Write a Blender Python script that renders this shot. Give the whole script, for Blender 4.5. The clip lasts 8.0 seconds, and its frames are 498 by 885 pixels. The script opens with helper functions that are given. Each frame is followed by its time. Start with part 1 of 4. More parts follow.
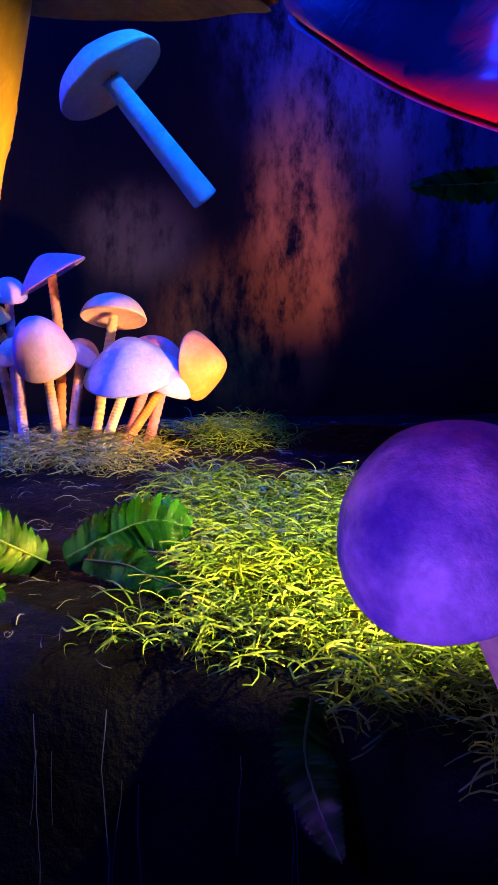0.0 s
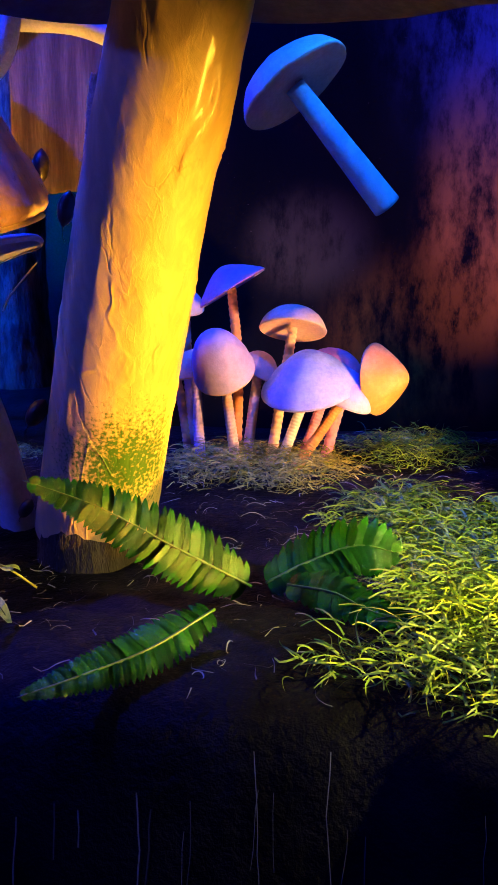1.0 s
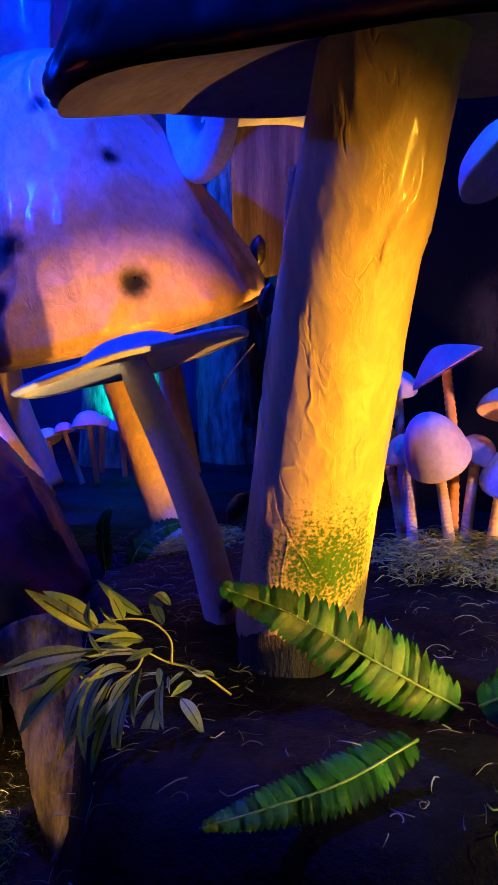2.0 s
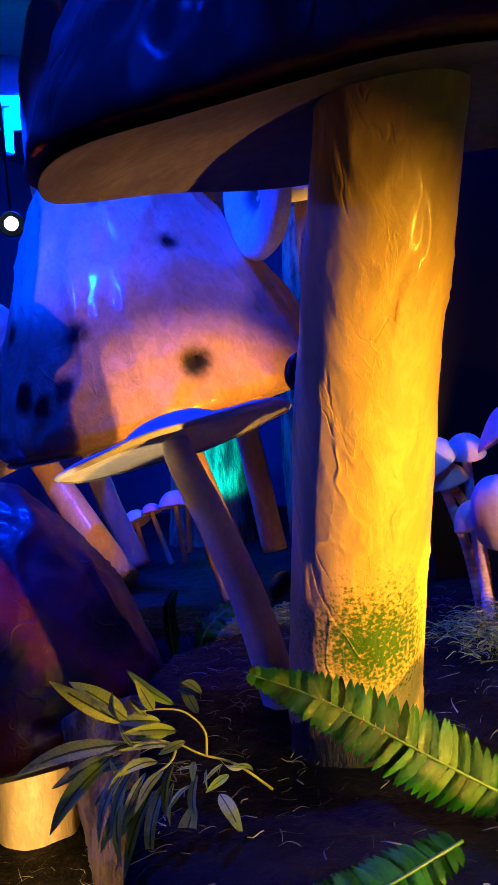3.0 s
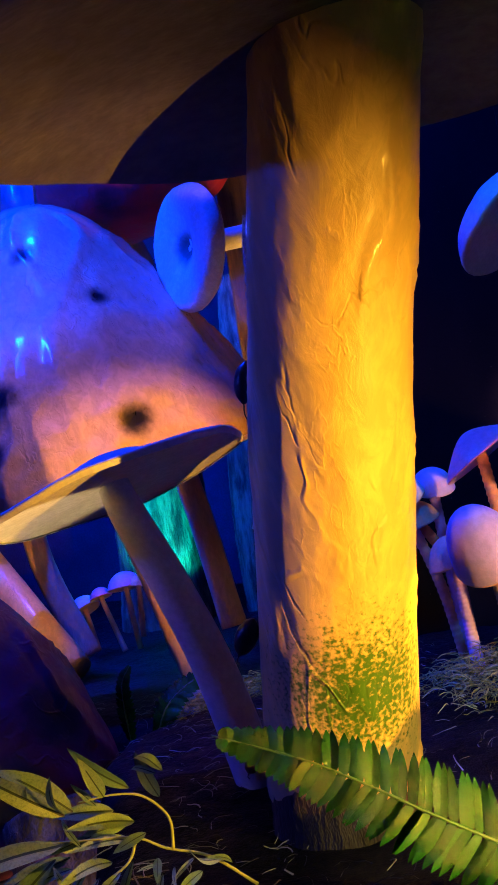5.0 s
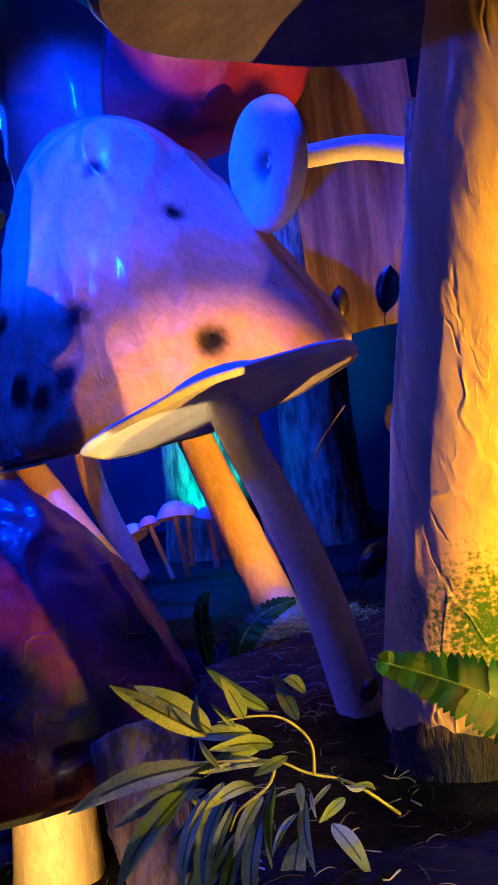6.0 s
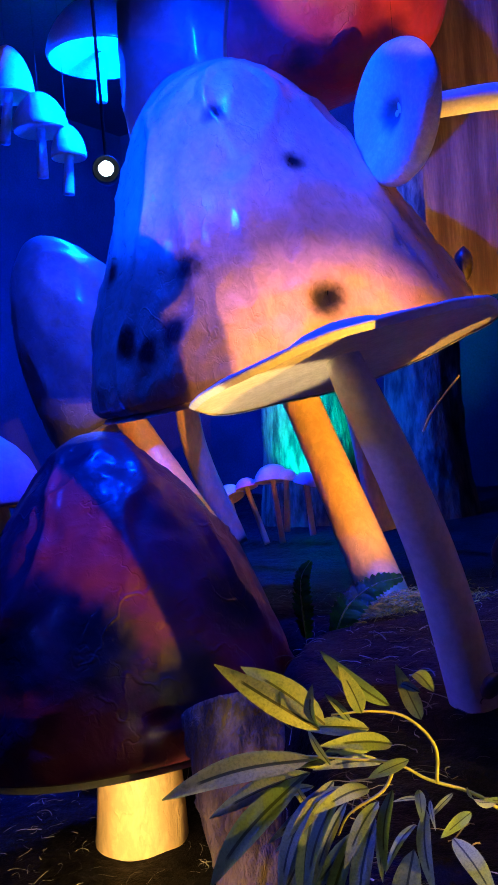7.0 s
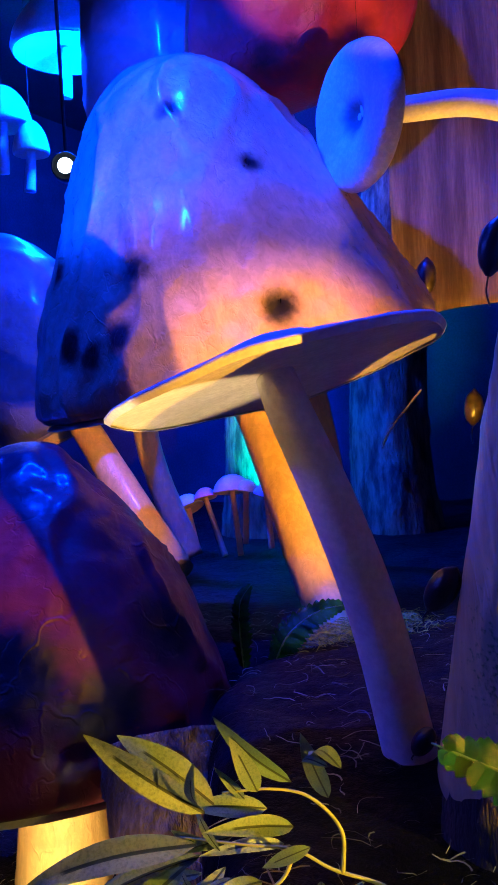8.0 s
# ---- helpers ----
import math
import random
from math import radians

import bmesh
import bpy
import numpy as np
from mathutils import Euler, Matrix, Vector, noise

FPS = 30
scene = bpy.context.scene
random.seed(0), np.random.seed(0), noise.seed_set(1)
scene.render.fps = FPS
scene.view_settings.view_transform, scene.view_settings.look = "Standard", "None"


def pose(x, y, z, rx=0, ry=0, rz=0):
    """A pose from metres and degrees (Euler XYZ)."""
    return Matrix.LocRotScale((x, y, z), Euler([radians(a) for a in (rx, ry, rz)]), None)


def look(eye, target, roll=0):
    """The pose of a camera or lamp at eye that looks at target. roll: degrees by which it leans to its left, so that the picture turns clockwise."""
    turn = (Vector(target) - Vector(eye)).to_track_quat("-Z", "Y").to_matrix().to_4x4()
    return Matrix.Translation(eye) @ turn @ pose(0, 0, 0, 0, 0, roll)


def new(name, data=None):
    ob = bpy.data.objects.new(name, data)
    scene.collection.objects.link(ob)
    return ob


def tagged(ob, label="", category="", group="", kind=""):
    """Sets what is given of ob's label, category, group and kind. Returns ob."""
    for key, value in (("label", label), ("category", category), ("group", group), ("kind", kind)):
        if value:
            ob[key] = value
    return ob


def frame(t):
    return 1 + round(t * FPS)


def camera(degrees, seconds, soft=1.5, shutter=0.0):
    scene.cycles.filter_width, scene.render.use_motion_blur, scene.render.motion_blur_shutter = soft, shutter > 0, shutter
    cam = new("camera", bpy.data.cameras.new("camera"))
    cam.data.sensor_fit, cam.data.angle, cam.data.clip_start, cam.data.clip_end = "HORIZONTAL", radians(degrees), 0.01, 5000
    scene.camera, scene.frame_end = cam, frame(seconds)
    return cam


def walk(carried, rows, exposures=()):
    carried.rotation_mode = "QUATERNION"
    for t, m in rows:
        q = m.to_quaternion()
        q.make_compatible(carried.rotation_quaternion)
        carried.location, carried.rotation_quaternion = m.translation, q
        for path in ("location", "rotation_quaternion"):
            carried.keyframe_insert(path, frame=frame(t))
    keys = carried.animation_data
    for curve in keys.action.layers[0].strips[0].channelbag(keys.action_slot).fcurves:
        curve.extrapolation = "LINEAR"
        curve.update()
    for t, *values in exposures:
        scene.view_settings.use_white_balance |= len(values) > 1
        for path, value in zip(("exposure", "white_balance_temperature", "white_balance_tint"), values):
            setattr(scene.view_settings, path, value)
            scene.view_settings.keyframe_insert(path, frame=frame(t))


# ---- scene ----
cam = camera(31.5, 8.0)
METRES, EYE, TILT, LEAN, TURN = 1.0, 1.3, -11.0, 0.0, 0.0
ROWS = [
    (0.0, 0.0, 0.0, 0.0, -0.0, 0.0, -0.0),
    (0.5, -0.0772, 0.0331, 0.0033, 3.81, 0.11, -0.45),
    (1.0, -0.1184, 0.0611, 0.0167, 8.53, 0.47, -1.06),
    (1.5, -0.1287, 0.107, 0.044, 15.24, 2.25, -1.66),
    (2.0, -0.1102, 0.1449, 0.0646, 22.88, 4.52, -1.96),
    (3.5, -0.0174, 0.2807, 0.0716, 31.54, 11.83, 0.6),
    (4.0, -0.0414, 0.3262, 0.0637, 30.38, 14.78, 3.64),
    (5.5, -0.205, 0.4082, 0.0173, 26.65, 13.47, 5.03),
    (6.0, -0.2852, 0.402, 0.0201, 28.8, 10.67, 2.84),
    (6.5, -0.3341, 0.4056, 0.024, 31.68, 9.37, 0.56),
    (7.0, -0.3634, 0.4739, 0.0323, 34.37, 8.48, -1.43),
    (7.5, -0.3441, 0.5523, 0.0598, 35.15, 8.51, -2.61),
    (8.0, -0.3681, 0.5976, 0.0714, 32.45, 8.9, -2.61),
]
walk(cam, [(t, pose(0, 0, EYE, TILT, LEAN, TURN) @ pose(METRES * x, METRES * y, METRES * z, 90 + pitch, roll, yaw)) for t, x, y, z, yaw, pitch, roll in ROWS],
     [(0.0, 0.35), (1.0, 0.0), (2.0, -0.35), (4.0, -0.35), (5.5, -0.5), (6.0, 0.1), (6.5, 0.25), (8.0, 0.2)])

# ---- light ----
world = bpy.data.worlds.new("world")
scene.world = world
world.use_nodes = True
world.node_tree.nodes["Background"].inputs[0].default_value = (0.02, 0.03, 0.25, 1)
world.node_tree.nodes["Background"].inputs[1].default_value = 0.02


def spot(name, eye, target, color, power, cone, size=0.03, blend=0.5):
    data = bpy.data.lights.new(name, "SPOT")
    data.color, data.energy, data.spot_size, data.spot_blend, data.shadow_soft_size = color, power, radians(cone), blend, size
    ob = new(name, data)
    ob.matrix_world = look(eye, target)
    return ob


def bulb(name, eye, color, power, size=0.04):
    data = bpy.data.lights.new(name, "POINT")
    data.color, data.energy, data.shadow_soft_size = color, power, size
    ob = new(name, data)
    ob.location = eye
    return ob


WARM, BLUE, TEAL, CYAN = (1.0, 0.46, 0.035), (0.0, 0.025, 1.0), (0.0, 0.75, 1.0), (0.0, 0.35, 1.0)
LAMP = (0.46, 1.02, 0.93)
spot("warm_unseen_spot", LAMP, (-0.66, 1.20, 1.12), WARM, 200, 68, 0.008, 1.0)
# Two extra beams beside LAMP, added to brighten the bell and far red cap.
spot("warm_unseen_spot", (0.47, 0.92, 0.95), (-1.46, 2.50, 1.28), (1.0, 0.38, 0.02), 560, 21, 0.008, 0.6)
spot("warm_unseen_spot", (0.48, 0.90, 0.96), (-1.68, 3.05, 2.84), (1.0, 0.43, 0.08), 260, 11, 0.008, 0.4)
# Added fill under the flat white cap; its cone edge mimics a shadow edge.
spot("warm_unseen_spot", (-1.0, 0.80, 0.50), (-1.08, 1.47, 1.28), (1.0, 0.68, 0.30), 60, 15, 0.01, 0.2)
spot("warm_unseen_spot", (0.62, 0.95, 1.40), (0.10, 1.28, 0.85), (1.0, 0.82, 0.20), 100, 62, 0.012, 0.8)
# Fill added for the wooden board, no lamp known there.
spot("warm_unseen_spot", (-1.08, 2.78, 0.95), (-1.25, 3.5, 2.10), WARM, 120, 70, 0.02, 0.6)
spot("warm_flood", (-1.44, 1.52, 0.42), (-1.55, 1.90, 0.40), (1.0, 0.6, 0.18), 14, 130, 0.02, 0.4)
# Next three: fills added for the stump, the leafy twig and the small cluster.
spot("warm_unseen_spot", (-1.16, 1.15, 0.45), (-1.14, 1.58, 0.58), (1.0, 0.6, 0.12), 5, 50, 0.02, 0.6)
spot("warm_unseen_spot", (0.0, 0.45, 1.30), (-0.70, 1.12, 0.91), (1.0, 0.7, 0.2), 10, 24, 0.02, 0.7)
spot("warm_unseen_spot", (0.28, 1.72, 0.93), (-0.33, 2.28, 1.02), (1.0, 0.50, 0.16), 62, 62, 0.02, 0.8)
spot("blue_unseen_spot", (-1.85, 2.0, 4.1), (-1.6, 2.3, 1.0), BLUE, 800, 96, 0.05, 0.4)
spot("blue_unseen_spot", (-2.6, 0.2, 1.9), (-0.75, 1.60, 1.1), (0.02, 0.05, 1.0), 85, 44, 0.05, 0.6)
spot("blue_unseen_spot", (-3.5, 1.1, 3.3), (-2.0, 2.3, 1.5), BLUE, 120, 46, 0.05, 0.5)
# Added for the bell's top; the cone's edge stands in for a cast shadow.
spot("blue_unseen_spot", (-2.25, 0.2, 3.3), (-1.88, 2.5, 2.22), (0.0, 0.03, 1.0), 1900, 23, 0.05, 0.4)
spot("blue_unseen_spot", (-1.9, 0.0, 3.4), (-0.6, 0.95, 1.85), BLUE, 120, 24, 0.05, 0.6)
# Fill added to brighten the backdrop's brown patch.
spot("warm_unseen_spot", (0.34, 2.05, 0.95), (0.12, 3.0, 1.50), (1.0, 0.42, 0.09), 14, 54, 0.02, 0.8)
spot("blue_unseen_spot", (0.6, 1.6, 3.3), (0.6, 3.0, 2.2), BLUE, 300, 46, 0.06)
spot("blue_unseen_spot", (0.5, 0.9, 3.2), (-0.36, 2.25, 1.35), (0.01, 0.16, 1.0), 190, 32, 0.04)
# Narrow fill added for the hung white mushroom alone.
spot("blue_unseen_spot", (0.9, 1.2, 3.0), (-0.24, 2.32, 1.64), (0.01, 0.22, 1.0), 220, 13, 0.04, 0.6)
spot("violet_spotlight", (-0.75, -0.6, 0.75), (0.14, 0.58, 1.06), (0.26, 0.12, 1.0), 80, 25, 0.05)
# Weak blue fill added for the front of the bed.
spot("blue_unseen_spot", (-0.6, -1.2, 2.4), (0.0, 0.90, 0.72), BLUE, 60, 38, 0.05, 0.8)
spot("red_spotlight", (0.38, 0.08, 0.6), (0.14, 0.46, 1.40), (1.0, 0.02, 0.03), 45, 20, 0.03)
spot("white_spotlight", (-2.86, 3.26, 2.41), (-1.7, 2.2, 1.6), (0.55, 0.65, 1.0), 45, 60, 0.04)
bulb("blue_flood", (-3.3, 3.9, 3.1), (0.0, 0.03, 1.0), 800, 0.08)
# Second bulb, added to brighten the far wall.
bulb("blue_flood", (-4.6, 5.2, 2.6), (0.0, 0.02, 1.0), 260, 0.1)
spot("teal_flood", (-2.80, 4.45, 0.95), (-3.05, 5.2, 1.35), TEAL, 120, 60, 0.03, 0.6)
bulb("cyan_flood", (-3.95, 4.5, 3.5), CYAN, 45, 0.05)

# ---- materials ----


def nodes_of(name):
    mat = bpy.data.materials.new(name)
    mat.use_nodes = True
    nt = mat.node_tree
    return mat, nt, nt.nodes["Principled BSDF"]


def add(nt, kind, **inputs):
    n = nt.nodes.new(kind)
    for k, v in inputs.items():
        n.inputs[k.replace("_", " ")].default_value = v
    return n


def mixed(nt, fac, a, b):
    m = nt.nodes.new("ShaderNodeMix")
    m.data_type = "RGBA"
    for sock, v in ((m.inputs[0], fac), (m.inputs[6], a), (m.inputs[7], b)):
        if isinstance(v, (tuple, list)):
            sock.default_value = (*v, 1)
        elif isinstance(v, float):
            sock.default_value = v
        else:
            nt.links.new(v, sock)
    return m.outputs[2]


def ramp(nt, value, lo, hi, a=0.0, b=1.0):
    r = nt.nodes.new("ShaderNodeMapRange")
    r.interpolation_type = "SMOOTHSTEP"
    for i, v in enumerate((lo, hi, a, b)):
        r.inputs[i + 1].default_value = v
    nt.links.new(value, r.inputs[0])
    return r.outputs[0]


def coords(nt, scale=(1, 1, 1)):
    c = nt.nodes.new("ShaderNodeTexCoord")
    m = nt.nodes.new("ShaderNodeMapping")
    m.inputs["Scale"].default_value = scale
    nt.links.new(c.outputs["Object"], m.inputs["Vector"])
    return m.outputs[0]


def noise_tex(nt, vec, scale, detail=6.0, rough=0.6, distort=0.0):
    n = add(nt, "ShaderNodeTexNoise", Scale=scale, Detail=detail, Roughness=rough, Distortion=distort)
    nt.links.new(vec, n.inputs["Vector"])
    return n.outputs["Fac"]


def bumped(nt, bsdf, height, strength, dist):
    b = add(nt, "ShaderNodeBump", Strength=strength, Distance=dist)
    nt.links.new(height, b.inputs["Height"])
    nt.links.new(b.outputs[0], bsdf.inputs["Normal"])


def surface(name, dark, light, scale=6.0, stretch=(1, 1, 1), rough=0.6, bump=0.4, depth=0.004, fine=60.0, coat=0.0, metal=0.0):
    """A worn surface: two tones in patches, a finer grain over them and a fine relief."""
    mat, nt, p = nodes_of(name)
    v = coords(nt, stretch)
    big, small = noise_tex(nt, v, scale), noise_tex(nt, v, fine, 4.0, 0.7)
    tone = mixed(nt, ramp(nt, big, 0.35, 0.65), dark, light)
    grain = mixed(nt, ramp(nt, small, 0.3, 0.7, 0.0, 0.35), tone, tuple(c * 0.55 for c in dark))
    nt.links.new(grain, p.inputs["Base Color"])
    p.inputs["Roughness"].default_value, p.inputs["Metallic"].default_value = rough, metal
    p.inputs["Coat Weight"].default_value, p.inputs["Coat Roughness"].default_value = coat, 0.12
    nt.links.new(ramp(nt, small, 0.2, 0.8, rough - 0.1, rough + 0.1), p.inputs["Roughness"])
    bumped(nt, p, small, bump, depth)
    return mat


def crumpled(name, dark, light, spots=(), spot_color=(0.004, 0.004, 0.006), rough=0.38, coat=0.5, crease=9.0, sheet=(1, 1, 1), bump=0.8):
    """Varnished papier mache: creases of a crumpled sheet, patchy paint, and painted spots at places (x, y, z, radius)."""
    mat, nt, p = nodes_of(name)
    v = coords(nt, sheet)
    def folds(scale, width, lo, hi, shift):
        """Thin broken folds where a smooth field changes sign."""
        m = nt.nodes.new("ShaderNodeMapping")
        m.inputs["Location"].default_value = (shift, -shift, shift * 2)
        nt.links.new(v, m.inputs["Vector"])
        n = noise_tex(nt, m.outputs[0], scale, 3.0, 0.5, 0.15)
        a = nt.nodes.new("ShaderNodeMath")
        a.operation = "SUBTRACT"
        a.inputs[1].default_value = 0.5
        nt.links.new(n, a.inputs[0])
        b = nt.nodes.new("ShaderNodeMath")
        b.operation = "ABSOLUTE"
        nt.links.new(a.outputs[0], b.inputs[0])
        c = nt.nodes.new("ShaderNodeMath")
        c.operation = "MULTIPLY"
        nt.links.new(ramp(nt, b.outputs[0], 0.0, width, 1.0, 0.0), c.inputs[0])
        nt.links.new(ramp(nt, noise_tex(nt, v, scale * 0.8, 2.0), lo, hi), c.inputs[1])
        return c.outputs[0]

    def plus(a, k, b):
        n = nt.nodes.new("ShaderNodeMath")
        n.operation = "MULTIPLY_ADD"
        nt.links.new(a, n.inputs[0])
        n.inputs[1].default_value = k
        nt.links.new(b, n.inputs[2])
        return n.outputs[0]

    dents = noise_tex(nt, v, crease * 1.3, 3.0, 0.5, 0.4)
    crease_h = plus(folds(crease, 0.022, 0.48, 0.62, 3.0), 0.12, dents)
    crease_h = plus(folds(crease * 2.0, 0.03, 0.46, 0.60, 9.0), -0.07, crease_h)
    crease_h = plus(folds(crease * 3.7, 0.04, 0.44, 0.60, 5.0), 0.03, crease_h)
    fine = noise_tex(nt, v, crease * 4.0, 6.0, 0.65, 0.6)
    patch = noise_tex(nt, v, crease * 0.35, 4.0, 0.55)
    tone = mixed(nt, ramp(nt, patch, 0.35, 0.65), dark, light)
    tone = mixed(nt, ramp(nt, fine, 0.42, 0.62, 0.25, 0.0), tone, tuple(c * 0.4 for c in dark))
    geo = nt.nodes.new("ShaderNodeTexCoord")
    rag = noise_tex(nt, geo.outputs["Object"], 30.0, 3.0)
    for x, y, z, r in spots:
        d = nt.nodes.new("ShaderNodeVectorMath")
        d.operation = "DISTANCE"
        nt.links.new(geo.outputs["Object"], d.inputs[0])
        d.inputs[1].default_value = (x, y, z)
        s = nt.nodes.new("ShaderNodeMath")
        s.operation = "MULTIPLY_ADD"
        nt.links.new(rag, s.inputs[0])
        s.inputs[1].default_value = r * 0.7
        nt.links.new(d.outputs["Value"], s.inputs[2])
        tone = mixed(nt, ramp(nt, s.outputs[0], r * 0.9, r * 2.0, 1.0, 0.0), tone, spot_color)
    nt.links.new(tone, p.inputs["Base Color"])
    p.inputs["Coat Weight"].default_value, p.inputs["Coat Roughness"].default_value = coat, 0.15
    nt.links.new(ramp(nt, fine, 0.3, 0.7, rough - 0.1, rough + 0.15), p.inputs["Roughness"])
    h = nt.nodes.new("ShaderNodeMath")
    h.operation = "MULTIPLY_ADD"
    nt.links.new(fine, h.inputs[0])
    h.inputs[1].default_value = 0.15
    nt.links.new(crease_h, h.inputs[2])
    bumped(nt, p, h.outputs[0], bump, 0.012)
    return mat


def leafy(name, dark, light, rough=0.4):
    """A plastic leaf: tone by piece, a faint grain, a little light through it."""
    mat, nt, p = nodes_of(name)
    info = nt.nodes.new("ShaderNodeObjectInfo")
    v = coords(nt)
    tone = mixed(nt, info.outputs["Random"], dark, light)
    grain = noise_tex(nt, v, 40.0, 5.0)
    nt.links.new(mixed(nt, ramp(nt, grain, 0.4, 0.7, 0.0, 0.5), tone, tuple(c * 0.5 for c in dark)), p.inputs["Base Color"])
    p.inputs["Roughness"].default_value = rough
    p.inputs["Transmission Weight"].default_value = 0.0
    bumped(nt, p, grain, 0.4, 0.002)
    return mat


def strands(name, dark, light):
    mat, nt, p = nodes_of(name)
    geo = nt.nodes.new("ShaderNodeNewGeometry")
    v = coords(nt)
    tone = mixed(nt, geo.outputs["Random Per Island"], dark, light)
    nt.links.new(mixed(nt, ramp(nt, noise_tex(nt, v, 8.0), 0.45, 0.65, 0.0, 0.6), tone, dark), p.inputs["Base Color"])
    p.inputs["Roughness"].default_value = 0.45
    return mat


M_TRUNK = crumpled("ochre_paper", (0.66, 0.45, 0.18), (0.80, 0.58, 0.25), crease=5.0, sheet=(1.7, 1.7, 0.5), rough=0.48, coat=0.12, bump=1.0)
M_STEM = crumpled("pale_paper", (0.70, 0.50, 0.26), (0.85, 0.65, 0.36), crease=8.0, sheet=(1.6, 1.6, 0.6), rough=0.4)
M_FOIL = crumpled("varnished_paper", (0.55, 0.47, 0.36), (0.75, 0.66, 0.52), crease=30.0, rough=0.25, coat=1.0, bump=1.0)
M_WHITE = surface("white_foam", (0.72, 0.70, 0.66), (0.85, 0.83, 0.80), 9.0, rough=0.6, bump=0.5, depth=0.002, fine=90.0)
M_GILL = surface("cream_underside", (0.55, 0.47, 0.36), (0.72, 0.64, 0.5), 5.0, rough=0.7, bump=0.5, fine=70.0)
M_LILAC = surface("lilac_foam", (0.55, 0.40, 0.72), (0.70, 0.55, 0.82), 6.0, rough=0.55, bump=0.4, depth=0.003, fine=60.0)
M_BARK = surface("bark", (0.05, 0.03, 0.015), (0.42, 0.30, 0.14), 16.0, (1, 1, 0.25), 0.85, 1.0, 0.02, 45.0)
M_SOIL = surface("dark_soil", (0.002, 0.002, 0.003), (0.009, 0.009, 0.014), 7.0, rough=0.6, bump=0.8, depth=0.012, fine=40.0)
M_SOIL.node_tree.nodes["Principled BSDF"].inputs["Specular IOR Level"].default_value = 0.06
# Darker and greyer than M_GILL, for the giant cap's underside.
M_DARKGILL = surface("dark_underside", (0.06, 0.052, 0.048), (0.15, 0.13, 0.115), 4.0, rough=0.75, bump=0.6, fine=50.0)
M_BOARD = surface("black_board", (0.012, 0.010, 0.012), (0.045, 0.04, 0.05), 3.0, (3, 3, 0.3), 0.5, 0.5, 0.004, 30.0)
# Copy of the bark, darkened in its colour for the fern's shade.
M_SHADEBARK = surface("shaded_bark", (0.015, 0.012, 0.010), (0.07, 0.05, 0.035), 14.0, (1, 1, 0.25), 0.85, 1.0, 0.02, 45.0)
M_BLACK = surface("black_paint", (0.008, 0.008, 0.01), (0.02, 0.02, 0.025), 2.0, rough=0.8)
M_FERN = leafy("fern_green", (0.005, 0.07, 0.003), (0.013, 0.14, 0.005), 0.22)


def veined(mat, half, x1, colour):
    """A darker midrib along the middle of a leaf that lies along x."""
    nt = mat.node_tree
    p = nt.nodes["Principled BSDF"]
    old = p.inputs["Base Color"].links[0].from_socket
    sep = nt.nodes.new("ShaderNodeSeparateXYZ")
    nt.links.new(nt.nodes.new("ShaderNodeTexCoord").outputs["Object"], sep.inputs[0])
    away = nt.nodes.new("ShaderNodeMath")
    away.operation = "ABSOLUTE"
    nt.links.new(sep.outputs["Y"], away.inputs[0])
    both = nt.nodes.new("ShaderNodeMath")
    both.operation = "MULTIPLY"
    nt.links.new(ramp(nt, away.outputs[0], half * 0.6, half, 1.0, 0.0), both.inputs[0])
    nt.links.new(ramp(nt, sep.outputs["X"], x1, x1 + 0.05, 1.0, 0.0), both.inputs[1])
    nt.links.new(mixed(nt, both.outputs[0], old, colour), p.inputs["Base Color"])
    return mat


M_RIB = leafy("fern_rib", (0.02, 0.10, 0.01), (0.04, 0.14, 0.015))
M_LEAF = leafy("willow_green", (0.10, 0.21, 0.11), (0.26, 0.38, 0.17), 0.5)
veined(M_LEAF, 0.014, 0.72, (0.02, 0.05, 0.02))
M_TWIG = surface("twig_green", (0.2, 0.26, 0.06), (0.34, 0.4, 0.1), 20.0)
M_MOSS = strands("moss_green", (0.008, 0.07, 0.004), (0.38, 0.56, 0.03))
M_DRY = strands("dry_moss", (0.14, 0.15, 0.02), (0.60, 0.56, 0.10))
M_POD = surface("dark_shell", (0.01, 0.008, 0.01), (0.05, 0.03, 0.03), 30.0, rough=0.35)

# ---- mesh helpers ----


def mesh_from(bm, name, smooth=True):
    me = bpy.data.meshes.new(name)
    bm.normal_update()
    bm.to_mesh(me)
    bm.free()
    if smooth:
        me.polygons.foreach_set("use_smooth", [True] * len(me.polygons))
    return me


def part(name, bm, mat, parent=None, label="", smooth=True):
    me = bm if isinstance(bm, bpy.types.Mesh) else mesh_from(bm, name, smooth)
    if mat and not me.materials:
        me.materials.append(mat)
    ob = new(name, me)
    ob.parent = parent
    if label:
        ob["label"] = label
    return ob


def thing(name, m, label, category, group="", kind=""):
    ob = new(name)
    ob.empty_display_size = 0.05
    ob.matrix_world = m if isinstance(m, Matrix) else Matrix.Translation(m)
    return tagged(ob, label, category, group, kind)


def facing(at, axis, turn=0.0):
    """A pose at a place, with local z along the axis."""
    q = Vector(axis).normalized().to_track_quat("Z", "Y")
    return Matrix.Translation(at) @ q.to_matrix().to_4x4() @ Matrix.Rotation(radians(turn), 4, "Z")


def grid_faces(bm, rings, closed=True):
    for a, b in zip(rings, rings[1:]):
        n = len(a)
        for i in range(n if closed else n - 1):
            j = (i + 1) % n
            bm.faces.new((a[i], a[j], b[j], b[i]))


